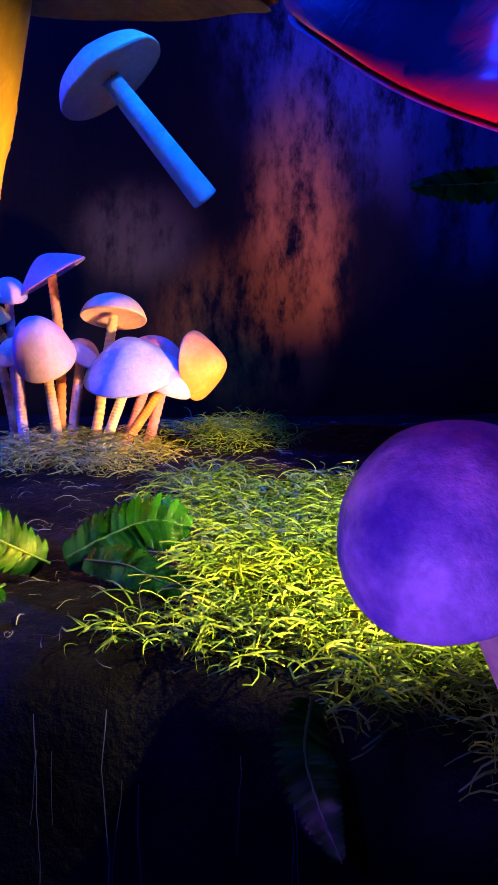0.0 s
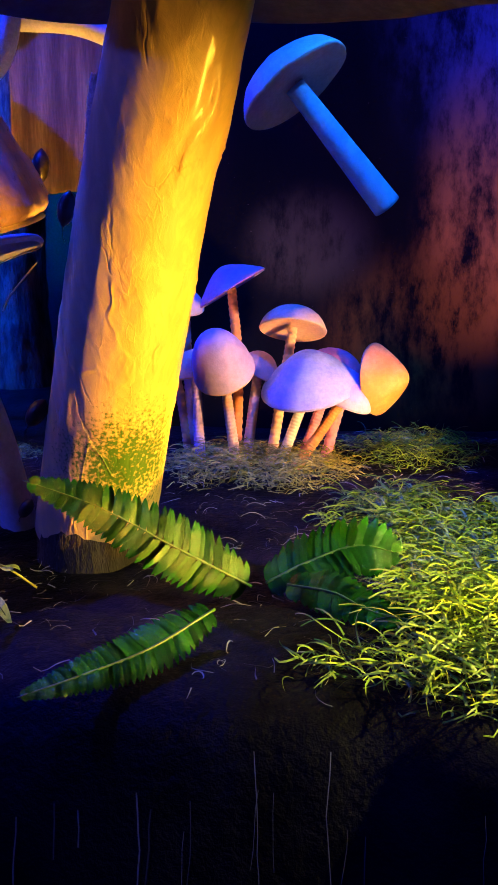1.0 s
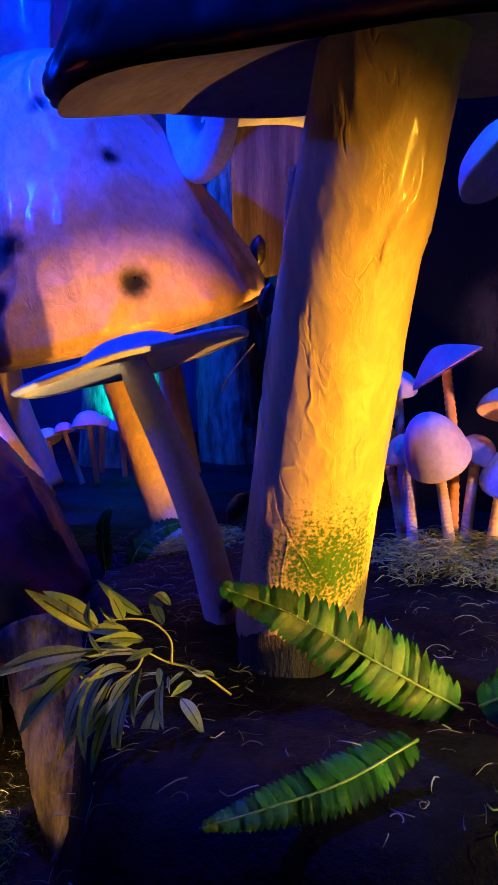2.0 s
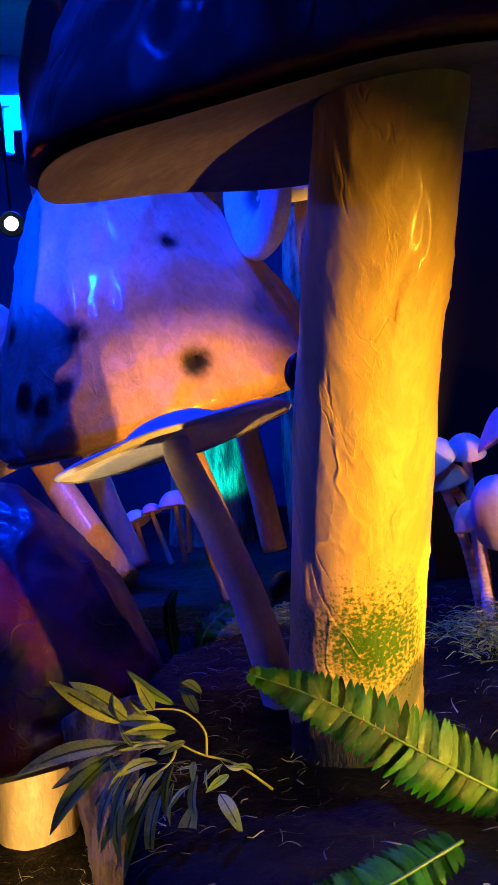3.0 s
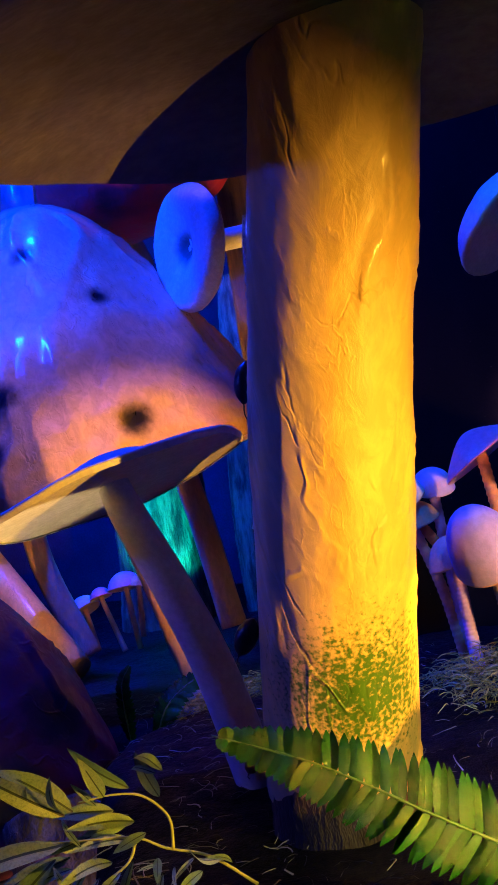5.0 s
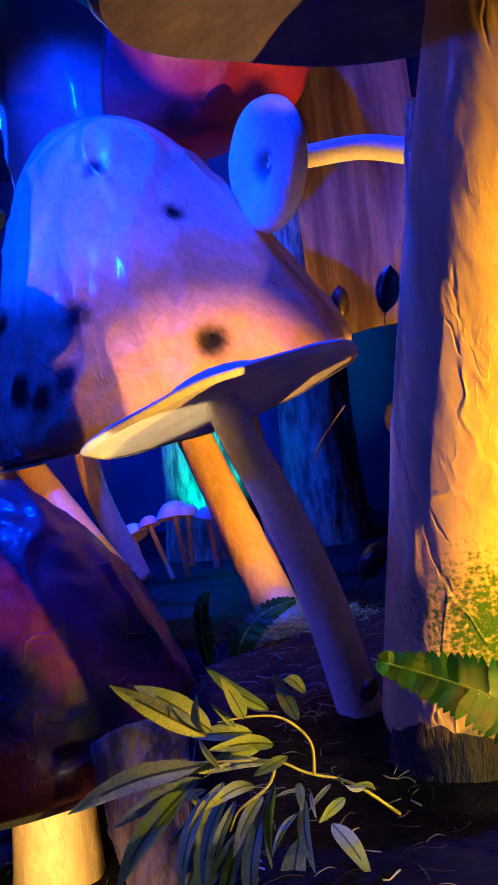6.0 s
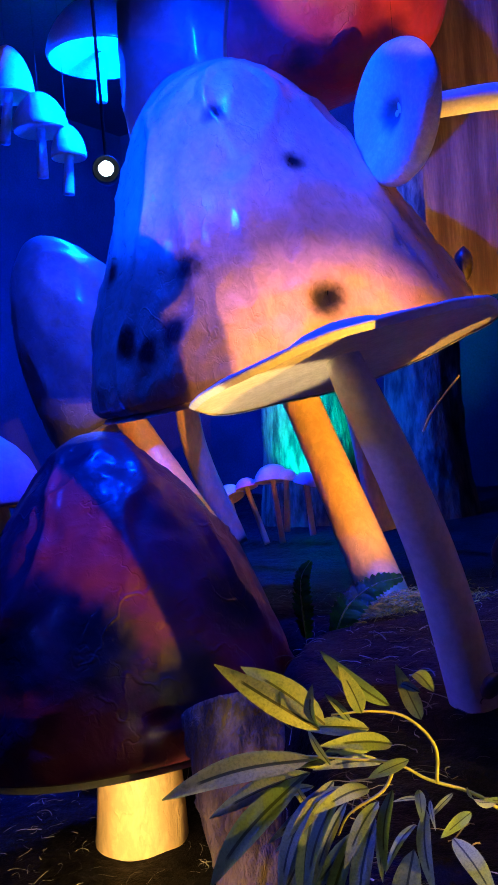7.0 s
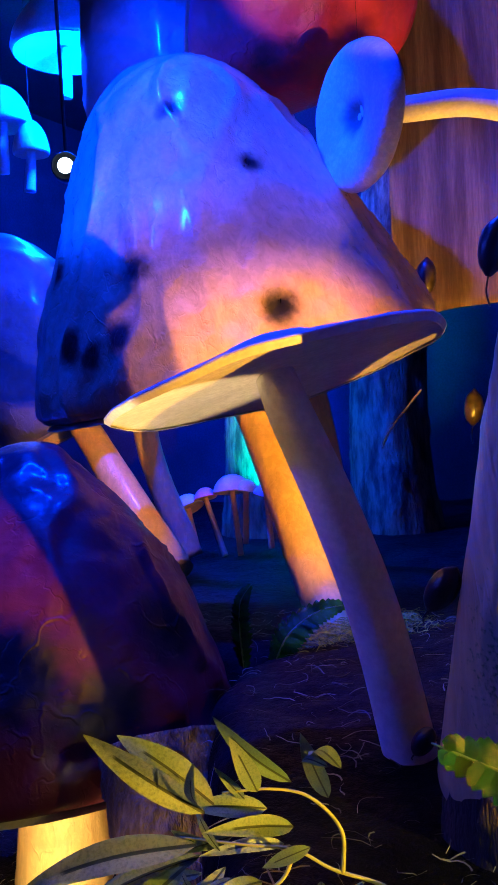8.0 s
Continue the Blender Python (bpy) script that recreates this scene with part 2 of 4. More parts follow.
def spline(points, steps):
    """A smooth line through the points."""
    ps = [Vector(p) for p in points]
    ps = [ps[0] * 2 - ps[1], *ps, ps[-1] * 2 - ps[-2]]
    out = []
    for i in range(1, len(ps) - 2):
        a, b, c, d = ps[i - 1:i + 3]
        for k in range(steps):
            t = k / steps
            out.append(0.5 * (2 * b + (c - a) * t + (2 * a - 5 * b + 4 * c - d) * t * t + (3 * b - a - 3 * c + d) * t ** 3))
    return out + [ps[-2]]


def ridge(p, scale, seed=0.0):
    q = Vector(p) * scale + Vector((seed, seed * 1.7, -seed))
    return 1 - 2 * abs(noise.noise(q))


def tube(points, radius, seg=24, steps=8, crinkle=0.0, scale=12.0, ribs=0, seed=0.0, caps=True):
    """A round stem along a smooth line; radius is a number or a function of 0..1. crinkle: folds; ribs: rings round it."""
    line = spline(points, steps)
    bm, rings = bmesh.new(), []
    n = len(line)
    for i, c in enumerate(line):
        t = i / (n - 1)
        way = (line[min(i + 1, n - 1)] - line[max(i - 1, 0)]).normalized()
        x = way.cross(Vector((0.3, 0.9, 0.1))).normalized()
        y = way.cross(x)
        r = radius(t) if callable(radius) else radius
        if ribs:
            r *= 1 + 0.07 * math.sin(2 * math.pi * ribs * t)
        ring = []
        for k in range(seg):
            a = 2 * math.pi * k / seg
            d = x * math.cos(a) + y * math.sin(a)
            p = c + d * r
            if crinkle:
                q = Vector((p.x, p.y, p.z * 0.45))
                f = max(0, ridge(q, scale, seed) - 0.82) * 4.0 * max(0, noise.noise(p * 9 + Vector((0, seed, 0))) + 0.3) + 0.5 * noise.noise(q * scale * 0.6 + Vector((seed, 0, 0))) + 0.15 * ridge(p, scale * 2.6, seed)
                p += d * crinkle * f
            ring.append(bm.verts.new(p))
        rings.append(ring)
    grid_faces(bm, rings)
    if caps:
        bm.faces.new(rings[0][::-1])
        bm.faces.new(rings[-1])
    return bm


def lathe(profile, seg=64, steps=5, crinkle=0.0, scale=5.0, seed=0.0, wave=0.0, streak=0.4):
    """A turned form from (radius, height) points, with folds that run towards its tip, and a wavy rim."""
    line = spline([(r, 0, z) for r, z in profile], steps)
    bm, rings = bmesh.new(), []
    top = max(p.z for p in line)
    for c in line:
        ring = []
        for k in range(seg):
            a = 2 * math.pi * k / seg
            d = Vector((math.cos(a), math.sin(a), 0))
            r = max(c.x, 0.0006)
            p = d * r + Vector((0, 0, c.z))
            if wave:
                p.z += wave * noise.noise(d * 1.7 + Vector((seed, 3, 1))) * min(1, r / abs(profile[0][0] + 1e-6))
            if crinkle:
                q = Vector((p.x, p.y, p.z * streak))
                f = max(0, ridge(q, scale, seed) - 0.7) * 2.2 + 0.8 * noise.noise(q * scale * 0.5 + Vector((seed, 1, 0))) + 0.3 * ridge(p, scale * 2.5, seed)
                p += (d + Vector((0, 0, 0.3))).normalized() * crinkle * f * min(1, r * 8)
            ring.append(bm.verts.new(p))
        rings.append(ring)
    grid_faces(bm, rings)
    return bm


BELL = [(0.93, -0.02), (1.0, 0.0), (1.02, 0.08), (0.985, 0.24), (0.87, 0.48), (0.66, 0.72), (0.40, 0.89), (0.16, 0.98), (0.0, 1.0)]
DOME = [(0.95, -0.015), (1.0, 0.02), (0.97, 0.16), (0.84, 0.48), (0.6, 0.78), (0.3, 0.95), (0.0, 1.0)]
CONE = [(0.96, -0.02), (1.0, 0.02), (0.9, 0.2), (0.62, 0.55), (0.3, 0.86), (0.12, 0.97), (0.0, 1.0)]
PEAK = [(0.93, -0.02), (1.0, 0.0), (1.01, 0.07), (0.95, 0.26), (0.80, 0.5), (0.56, 0.74), (0.32, 0.9), (0.16, 0.98), (0.0, 1.0)]


CONEBELL = [(0.93, -0.02), (0.985, -0.005), (1.0, 0.05), (0.90, 0.24), (0.715, 0.5), (0.52, 0.74), (0.345, 0.90), (0.17, 0.98), (0.0, 1.0)]
DIMPLE = [(0.95, -0.2), (1.0, 0.1), (0.985, 0.5), (0.92, 0.86), (0.80, 0.98), (0.60, 0.90), (0.40, 0.74), (0.24, 0.52), (0.12, 0.22), (0.0, 0.12)]
PLATE = [(0.97, -0.10), (1.0, 0.05), (0.95, 0.16), (0.75, 0.30), (0.48, 0.42), (0.34, 0.72), (0.2, 0.94), (0.0, 1.0)]


def shaped(kind, r, h):
    return [(a * r, b * h) for a, b in kind]


def mushroom(foot, crown, axis, r, h, cap_mat, stem_mat, stem_r, label, kind=BELL, gill_mat=None, dish=0.12, bend=(), turn=0.0,
             crinkle=0.012, scale=5.0, seed=0.0, seg=80, ribs=0, stem_crinkle=0.0, group="", stem_seg=28, gills=0, wave=0.0, into=0.5, plug=True):
    """A model mushroom: a stem from foot to crown, the cap's underside in the crown's plane, the cap over it along the axis."""
    foot, crown = Vector(foot), Vector(crown)
    base = thing("mushroom", foot, label, "mushroom", group)
    m = Matrix.Translation(-foot) @ facing(crown, axis, turn)
    inside = crown + Vector(axis).normalized() * h * dish * into
    line = [Vector((0, 0, 0)), *[Vector(b) - foot for b in bend]] + ([inside - foot] if plug else [])
    rad = stem_r if callable(stem_r) else (lambda t: stem_r * (1.12 - 0.2 * t))
    part("stem", tube(line, rad, stem_seg, 60 // len(line) + (60 if ribs else 6), stem_crinkle, 11.0, ribs, seed), stem_mat, base)
    cap = part("cap", lathe(shaped(kind, r, h), seg, 8, crinkle, scale, seed, wave), cap_mat, base)
    cap.matrix_local = m
    under = [(0.985 * r, -0.03 * h), (0.95 * r, -0.015 * h), (0.8 * r, 0.35 * dish * h), (0.5 * r, 0.8 * dish * h), (0.2 * r, dish * h), (0.0, dish * h)]
    bm = lathe(under, seg, 4, 0.0, wave=wave, seed=seed)
    if gills:
        for v in bm.verts:
            a = math.atan2(v.co.y, v.co.x)
            v.co.z += 0.006 * r * math.cos(gills * a)
    part("underside", bm, gill_mat or M_GILL, cap)
    return base


def box(x0, x1, y0, y1, z0, z1):
    bm = bmesh.new()
    bmesh.ops.create_cube(bm, size=1)
    for v in bm.verts:
        v.co = Vector((x0 if v.co.x < 0 else x1, y0 if v.co.y < 0 else y1, z0 if v.co.z < 0 else z1))
    return bm


# ---- structure ----


def backdrop_paint():
    """Dark backdrop paint with rusty brown runs and flecks."""
    mat, nt, p = nodes_of("backdrop_paint")
    v, w = coords(nt, (1, 1, 0.35)), coords(nt)
    runs = noise_tex(nt, coords(nt, (2.2, 2.2, 0.9)), 4.0, 10.0, 0.72)
    flecks = noise_tex(nt, w, 70.0, 3.0, 0.6)
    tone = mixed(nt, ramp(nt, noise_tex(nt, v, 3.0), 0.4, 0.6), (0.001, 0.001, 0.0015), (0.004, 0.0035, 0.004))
    # The first patch, blue-grey, paints in a paler field for the blue glow.
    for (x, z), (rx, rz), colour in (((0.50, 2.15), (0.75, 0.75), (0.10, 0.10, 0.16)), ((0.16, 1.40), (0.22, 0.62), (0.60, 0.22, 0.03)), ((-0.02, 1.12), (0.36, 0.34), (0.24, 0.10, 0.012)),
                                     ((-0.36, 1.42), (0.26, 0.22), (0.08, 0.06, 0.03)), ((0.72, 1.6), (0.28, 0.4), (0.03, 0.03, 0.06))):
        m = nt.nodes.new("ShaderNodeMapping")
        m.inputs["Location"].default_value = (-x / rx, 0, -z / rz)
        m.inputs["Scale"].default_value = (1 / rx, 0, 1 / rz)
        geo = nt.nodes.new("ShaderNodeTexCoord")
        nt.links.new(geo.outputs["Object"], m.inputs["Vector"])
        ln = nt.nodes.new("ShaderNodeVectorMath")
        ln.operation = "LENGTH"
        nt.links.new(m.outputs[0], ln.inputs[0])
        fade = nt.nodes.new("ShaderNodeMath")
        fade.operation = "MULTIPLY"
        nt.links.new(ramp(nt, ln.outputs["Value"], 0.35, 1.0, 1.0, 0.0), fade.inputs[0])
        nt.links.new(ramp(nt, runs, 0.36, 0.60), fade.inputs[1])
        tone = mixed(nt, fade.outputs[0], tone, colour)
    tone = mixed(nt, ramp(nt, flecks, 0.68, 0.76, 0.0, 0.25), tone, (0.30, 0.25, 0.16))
    nt.links.new(tone, p.inputs["Base Color"])
    p.inputs["Roughness"].default_value = 0.8
    p.inputs["Specular IOR Level"].default_value = 0.15
    bumped(nt, p, flecks, 0.4, 0.004)
    return mat


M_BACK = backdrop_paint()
M_WOOD = surface("weathered_wood", (0.16, 0.09, 0.05), (0.42, 0.27, 0.14), 2.5, (5, 5, 0.5), 0.65, 0.7, 0.008, 24.0)
M_BLUEWALL = surface("painted_wall", (0.025, 0.02, 0.04), (0.05, 0.045, 0.08), 1.2, rough=0.85)

for nm, b, mat, lab in (
        ("floor", box(-6, 3, -2.5, 7, -0.1, 0), M_BLACK, "black painted floor of the dark hall"),
        ("ceiling", box(-6, 3, -2.5, 7, 4.2, 4.3), M_BLACK, "black painted ceiling of the dark hall"),
        ("wall_north", box(-6, 3, 7, 7.1, 0, 4.2), M_BLUEWALL, "grey painted wall behind the whole display"),
        ("wall_south", box(-6, 3, -2.6, -2.5, 0, 4.2), M_BLACK, "black painted wall facing the display"),
        ("wall_west", box(-6.1, -6, -2.5, 7, 0, 4.2), M_BLUEWALL, "grey painted side wall of the hall"),
        ("wall_east", box(3, 3.1, -2.5, 7, 0, 4.2), M_BLACK, "black painted side wall of the hall")):
    tagged(part(nm, b, mat, smooth=False), lab, "room", kind="structure")
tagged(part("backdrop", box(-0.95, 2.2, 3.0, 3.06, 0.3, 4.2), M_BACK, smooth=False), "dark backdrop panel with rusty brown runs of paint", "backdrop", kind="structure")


def ground_height(x, y):
    """The planted bed: a high terrace, and a lower hollow in front of it on one side."""
    edge = 0.93 + 0.03 * math.sin(5 * x) + max(0, -0.7 - x) * 1.5 + max(0, -1.25 - x) * 3 - 0.26 * max(0, min(1, (x + 0.1) / 0.3))
    rise = 1 / (1 + math.exp(-(y - min(edge, 2.25)) / 0.025))
    low, high = 0.36, 0.835 + 0.02 * (y - 1.2) + 0.02 * noise.noise(Vector((x * 3, y * 3, 0)))
    if y > 2.4:
        high -= min(0.16, 0.1 * (y - 2.4))
    high -= 0.075 * max(0, min(1, (-0.9 - x) / 0.4)) * max(0, min(1, (y - 1.7) / 0.6))
    high -= 0.03 * math.exp(-((x + 0.66) / 0.25) ** 2 - ((y - 1.45) / 0.25) ** 2)
    return low + (high - low) * rise + 0.008 * noise.noise(Vector((x * 14, y * 14, 2)))


def terrain():
    bm, rows = bmesh.new(), []
    xs = [-5.9 + 8.8 * i / 300 for i in range(301)]
    ys = [0.45 + 0.0138 * i for i in range(150)] + [2.52 + 0.08 * i for i in range(55)]
    for y in ys:
        rows.append([bm.verts.new((x, y, ground_height(x, y))) for x in xs])
    grid_faces(bm, rows, False)
    return bm


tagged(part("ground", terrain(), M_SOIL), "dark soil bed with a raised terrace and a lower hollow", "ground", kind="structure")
tagged(part("trim", box(-0.9, 2.9, 0.46, 0.50, 0, 0.5), M_BOARD, smooth=False), "black board closing the front of the planted bed", "board", kind="structure")

# ---- the giant mushroom ----


def green_sprayed():
    """The ochre paper with green paint sprayed over its foot."""
    mat = M_TRUNK.copy()
    mat.name = "ochre_paper_sprayed"
    nt = mat.node_tree
    p = nt.nodes["Principled BSDF"]
    old = p.inputs["Base Color"].links[0].from_socket
    geo = nt.nodes.new("ShaderNodeTexCoord")
    d = nt.nodes.new("ShaderNodeVectorMath")
    d.operation = "DISTANCE"
    nt.links.new(geo.outputs["Object"], d.inputs[0])
    d.inputs[1].default_value = (0.096, -0.122, 0.155)
    sp = noise_tex(nt, geo.outputs["Object"], 170.0, 2.0, 0.5)
    s = nt.nodes.new("ShaderNodeMath")
    s.operation = "MULTIPLY_ADD"
    nt.links.new(sp, s.inputs[0])
    s.inputs[1].default_value = 0.24
    nt.links.new(d.outputs["Value"], s.inputs[2])
    nt.links.new(mixed(nt, ramp(nt, s.outputs[0], 0.15, 0.235, 0.95, 0.0), old, (0.015, 0.13, 0.003)), p.inputs["Base Color"])
    return mat


M_GIANT = crumpled("dark_red_paper", (0.30, 0.05, 0.04), (0.45, 0.10, 0.06), crease=5.0, sheet=(1.4, 1.4, 0.5), rough=0.6, coat=0.05)
giant = mushroom((-0.632, 1.562, 0.865), (-0.339, 1.142, 1.634), (0.036, -0.186, 1.0), 0.372, 0.26, M_GIANT, green_sprayed(), lambda t: 0.107 - 0.026 * t,
         "giant mushroom with crumpled ochre stem and dark red cap", DOME, M_DARKGILL, dish=0.22, bend=((-0.539, 1.448, 1.2), (-0.457, 1.346, 1.45), (-0.36, 1.237, 1.72), (-0.33, 1.20, 1.80)), crinkle=0.010, scale=8.0, seed=3.1,
         seg=200, stem_crinkle=0.0075, stem_seg=220, wave=0.012, plug=False)
FOOT = Vector((-0.632, 1.562, 0.865))
part("paper_flap", tube([Vector(p) - FOOT for p in ((-0.576, 1.382, 1.28), (-0.553, 1.352, 1.38), (-0.535, 1.329, 1.48), (-0.509, 1.303, 1.585))], lambda t: 0.006 + 0.007 * t, 30, 24, 0.007, 45.0, seed=2.5), M_FOIL, giant, "shiny loose edge of the crumpled paper")
under = thing("stump", (-0.63, 1.545, 0.62), "bark stump coloured dark for shade under the giant mushroom's stem", "stump")
part("bark", tube([(0, 0, 0), (0, 0, 0.15), (0.005, 0, 0.292)], lambda t: 0.108 - 0.008 * t, 90, 24, 0.012, 22.0, seed=6.0), M_SHADEBARK, under)

# ---- the other large mushrooms ----
def on_cap(crown, axis, places):
    """Painted spots (x, y, z, radius) of the place, in the cap's own axes."""
    m = facing(crown, axis).inverted()
    return [(*(m @ Vector(p[:3])), p[3]) for p in places]


AT, ALONG = (-1.825, 2.85, 1.46), (-0.09, -0.18, 0.86)
# The three lowest spots, at left, paint in a shadow; the rest are dots.
M_CONE = crumpled("tan_paper_spotted", (0.62, 0.40, 0.25), (0.76, 0.52, 0.34), crease=8.0, sheet=(1.2, 1.2, 0.8), coat=0.7, rough=0.35, bump=1.0,
                  spots=on_cap(AT, ALONG, ((-1.754, 2.317, 1.675, 0.042), (-1.427, 2.438, 1.557, 0.045), (-1.547, 2.523, 1.937, 0.034), (-1.972, 2.294, 1.512, 0.045), (-2.091, 2.389, 1.724, 0.04), (-1.736, 2.461, 2.11, 0.03), (-1.786, 2.276, 1.515, 0.04), (-1.88, 2.284, 1.476, 0.04))))
mushroom((-1.318, 2.45, 0.765), AT, ALONG, 0.60, 0.92, M_CONE, M_STEM, 0.054,
         "large mushroom with spotted varnished bell cap on leaning stem", CONEBELL, crinkle=0.02, scale=5.0, seed=1.3, seg=160, stem_crinkle=0.006, stem_seg=60)
RED_AT, RED_ALONG = (-1.69, 1.91, 0.61), (-0.15, 0.04, 1.0)
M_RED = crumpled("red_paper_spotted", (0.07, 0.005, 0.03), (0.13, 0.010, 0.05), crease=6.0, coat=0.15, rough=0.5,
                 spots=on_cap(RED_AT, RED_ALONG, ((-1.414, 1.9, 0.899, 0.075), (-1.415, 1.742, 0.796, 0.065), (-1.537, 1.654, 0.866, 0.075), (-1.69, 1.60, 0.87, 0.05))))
M_REDFAR = crumpled("red_paper_dotted", (0.46, 0.03, 0.08), (0.62, 0.07, 0.14), crease=6.0, coat=0.5,
                    spots=((-0.381, -0.167, 0.117, 0.035), (-0.333, -0.268, 0.063, 0.028), (-0.225, -0.299, 0.218, 0.05), (-0.242, -0.243, 0.294, 0.035), (-0.276, -0.141, 0.338, 0.03),))
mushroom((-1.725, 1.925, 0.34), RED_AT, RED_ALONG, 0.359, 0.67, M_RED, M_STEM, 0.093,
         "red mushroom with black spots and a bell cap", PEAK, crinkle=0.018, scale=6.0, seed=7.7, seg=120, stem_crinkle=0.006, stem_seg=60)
M_BLUECAP = crumpled("grey_paper_spotted", (0.26, 0.24, 0.25), (0.38, 0.34, 0.34), crease=6.0, coat=0.4,
                     spots=((0.221, -0.043, 0.43, 0.035), (0.181, -0.135, 0.435, 0.025), (0.259, 0.008, 0.279, 0.03), (0.16, -0.032, 0.607, 0.025),))
M_TALL = crumpled("grey_paper_dotted", (0.26, 0.24, 0.25), (0.38, 0.34, 0.34), crease=6.0, coat=0.4, spots=((0.309, -0.078, 0.301, 0.035),))
mushroom((-2.37, 3.2, 0.76), (-2.93, 3.33, 1.36), (-0.32, -0.22, 0.92), 0.32, 0.86, M_BLUECAP, M_STEM, 0.064,
         "tall mushroom with a grey spotted bell cap", BELL, crinkle=0.014, seed=2.2, stem_crinkle=0.005)
mushroom((-2.75, 2.5, 0.83), (-2.78, 2.47, 1.06), (-0.1, 0, 1), 0.17, 0.26, M_LILAC, M_STEM, 0.04, "lilac mushroom with a peaked cap", PEAK, crinkle=0.008, seed=4.4)
mushroom((-2.60, 3.6, 0.76), (-2.36, 3.54, 2.30), (-0.22, -0.14, 0.9), 0.40, 1.15, M_TALL, M_STEM, 0.05,
         "tall leaning mushroom with a pointed spotted cap", PEAK, bend=((-2.80, 3.6, 1.30), (-2.75, 3.6, 1.9)), crinkle=0.014, seed=5.1, stem_crinkle=0.005)
mushroom((-2.10, 4.05, 0.76), (-1.93, 3.17, 2.81), (0.475, 0.20, -0.2), 0.455, 0.61, M_REDFAR, M_STEM, 0.055,
         "tilted red mushroom with black spots and pointed cap", PEAK, bend=((-2.2, 4.0, 1.5), (-2.3, 3.6, 2.6)), crinkle=0.014, seed=6.3, stem_crinkle=0.004)
mushroom((-0.824, 1.690, 0.775), (-0.939, 1.573, 1.327), (-0.236, -0.027, 0.96), 0.222, 0.055, M_WHITE, M_WHITE, lambda t: 0.037 - 0.011 * t,
         "white mushroom with a flat tilted cap and curved stem", PLATE, M_WHITE, dish=0.15, bend=((-0.846, 1.638, 1.0), (-0.874, 1.594, 1.15), (-0.915, 1.564, 1.28)), crinkle=0.004, scale=9.0, seed=2.9, wave=0.006)


def hung(crown, foot, axis, r, h, mat, stem_r, label, kind, bend=(), seed=0.0, stem_mat=None):
    """A mushroom hung in the air on a thin thread."""
    base = mushroom(foot, crown, axis, r, h, mat, stem_mat or M_WHITE, stem_r, label, kind, M_WHITE, dish=0.15, bend=bend, crinkle=0.003, scale=10.0, seed=seed, seg=64, wave=0.005)
    a = Vector(crown) - Vector(foot)
    part("thread", tube([a, (a.x, a.y, 4.2 - foot[2])], 0.0006, 5, 2), M_BLACK, base)
    return base


# Stem foam tinted cyan to carry the cyan-blue light on it.
M_CYANSTEM = surface("cyan_lit_foam", (0.12, 0.42, 0.75), (0.32, 0.62, 0.85), 9.0, rough=0.5, fine=70.0)
hung((-0.335, 2.282, 1.755), (-0.115, 2.385, 1.485), (-0.45, 0.10, 0.62), 0.145, 0.085, M_WHITE, lambda t: 0.037 - 0.012 * t, "white mushroom hung at an angle on a thread", DOME, seed=1.1, stem_mat=M_CYANSTEM)
# The dark centre spot paints the dimple's shade into the colour.
M_DIMPLED = crumpled("white_shaded_dimple", (0.66, 0.64, 0.62), (0.82, 0.80, 0.78), spots=((0.0, 0.0, 0.012, 0.046),), spot_color=(0.10, 0.08, 0.08), crease=20.0, rough=0.65, coat=0.0, bump=0.35)
hung((-1.3275, 2.758, 2.081), (-0.957, 2.93, 2.058), (-0.48, -0.75, 0.0), 0.1935, 0.045, M_DIMPLED, lambda t: 0.038 - 0.006 * t, "pale mushroom hung sideways on a thread", DIMPLE, bend=((-1.088, 2.9, 2.10), (-1.22, 2.84, 2.10)), seed=8.1)
M_PEACH = surface("peach_foam", (0.80, 0.50, 0.32), (0.88, 0.62, 0.42), 9.0, rough=0.55, fine=90.0)
M_NEARRED = crumpled("magenta_paper", (0.45, 0.05, 0.14), (0.66, 0.14, 0.30), crease=9.0, rough=0.45, coat=0.3, bump=0.5)
M_VIOLET = surface("violet_foam", (0.12, 0.04, 0.36), (0.80, 0.46, 0.78), 9.0, rough=0.5, bump=0.5, depth=0.006, fine=50.0)
mushroom((0.30, 0.74, 0.80), (0.155, 0.645, 1.105), (-0.35, -0.45, 0.55), 0.090, 0.085, M_VIOLET, M_PEACH, lambda t: 0.017 - 0.003 * t, "violet mushroom with a rounded cap beside the moss", DOME, M_LILAC, crinkle=0.006, seed=3.7)
hung((0.148, 0.49, 1.392), (0.20, 0.55, 1.32), (0.28, -0.35, 0.85), 0.135, 0.12, M_NEARRED, lambda t: 0.02, "magenta mushroom hung over the path on a thread", DOME, seed=9.3)

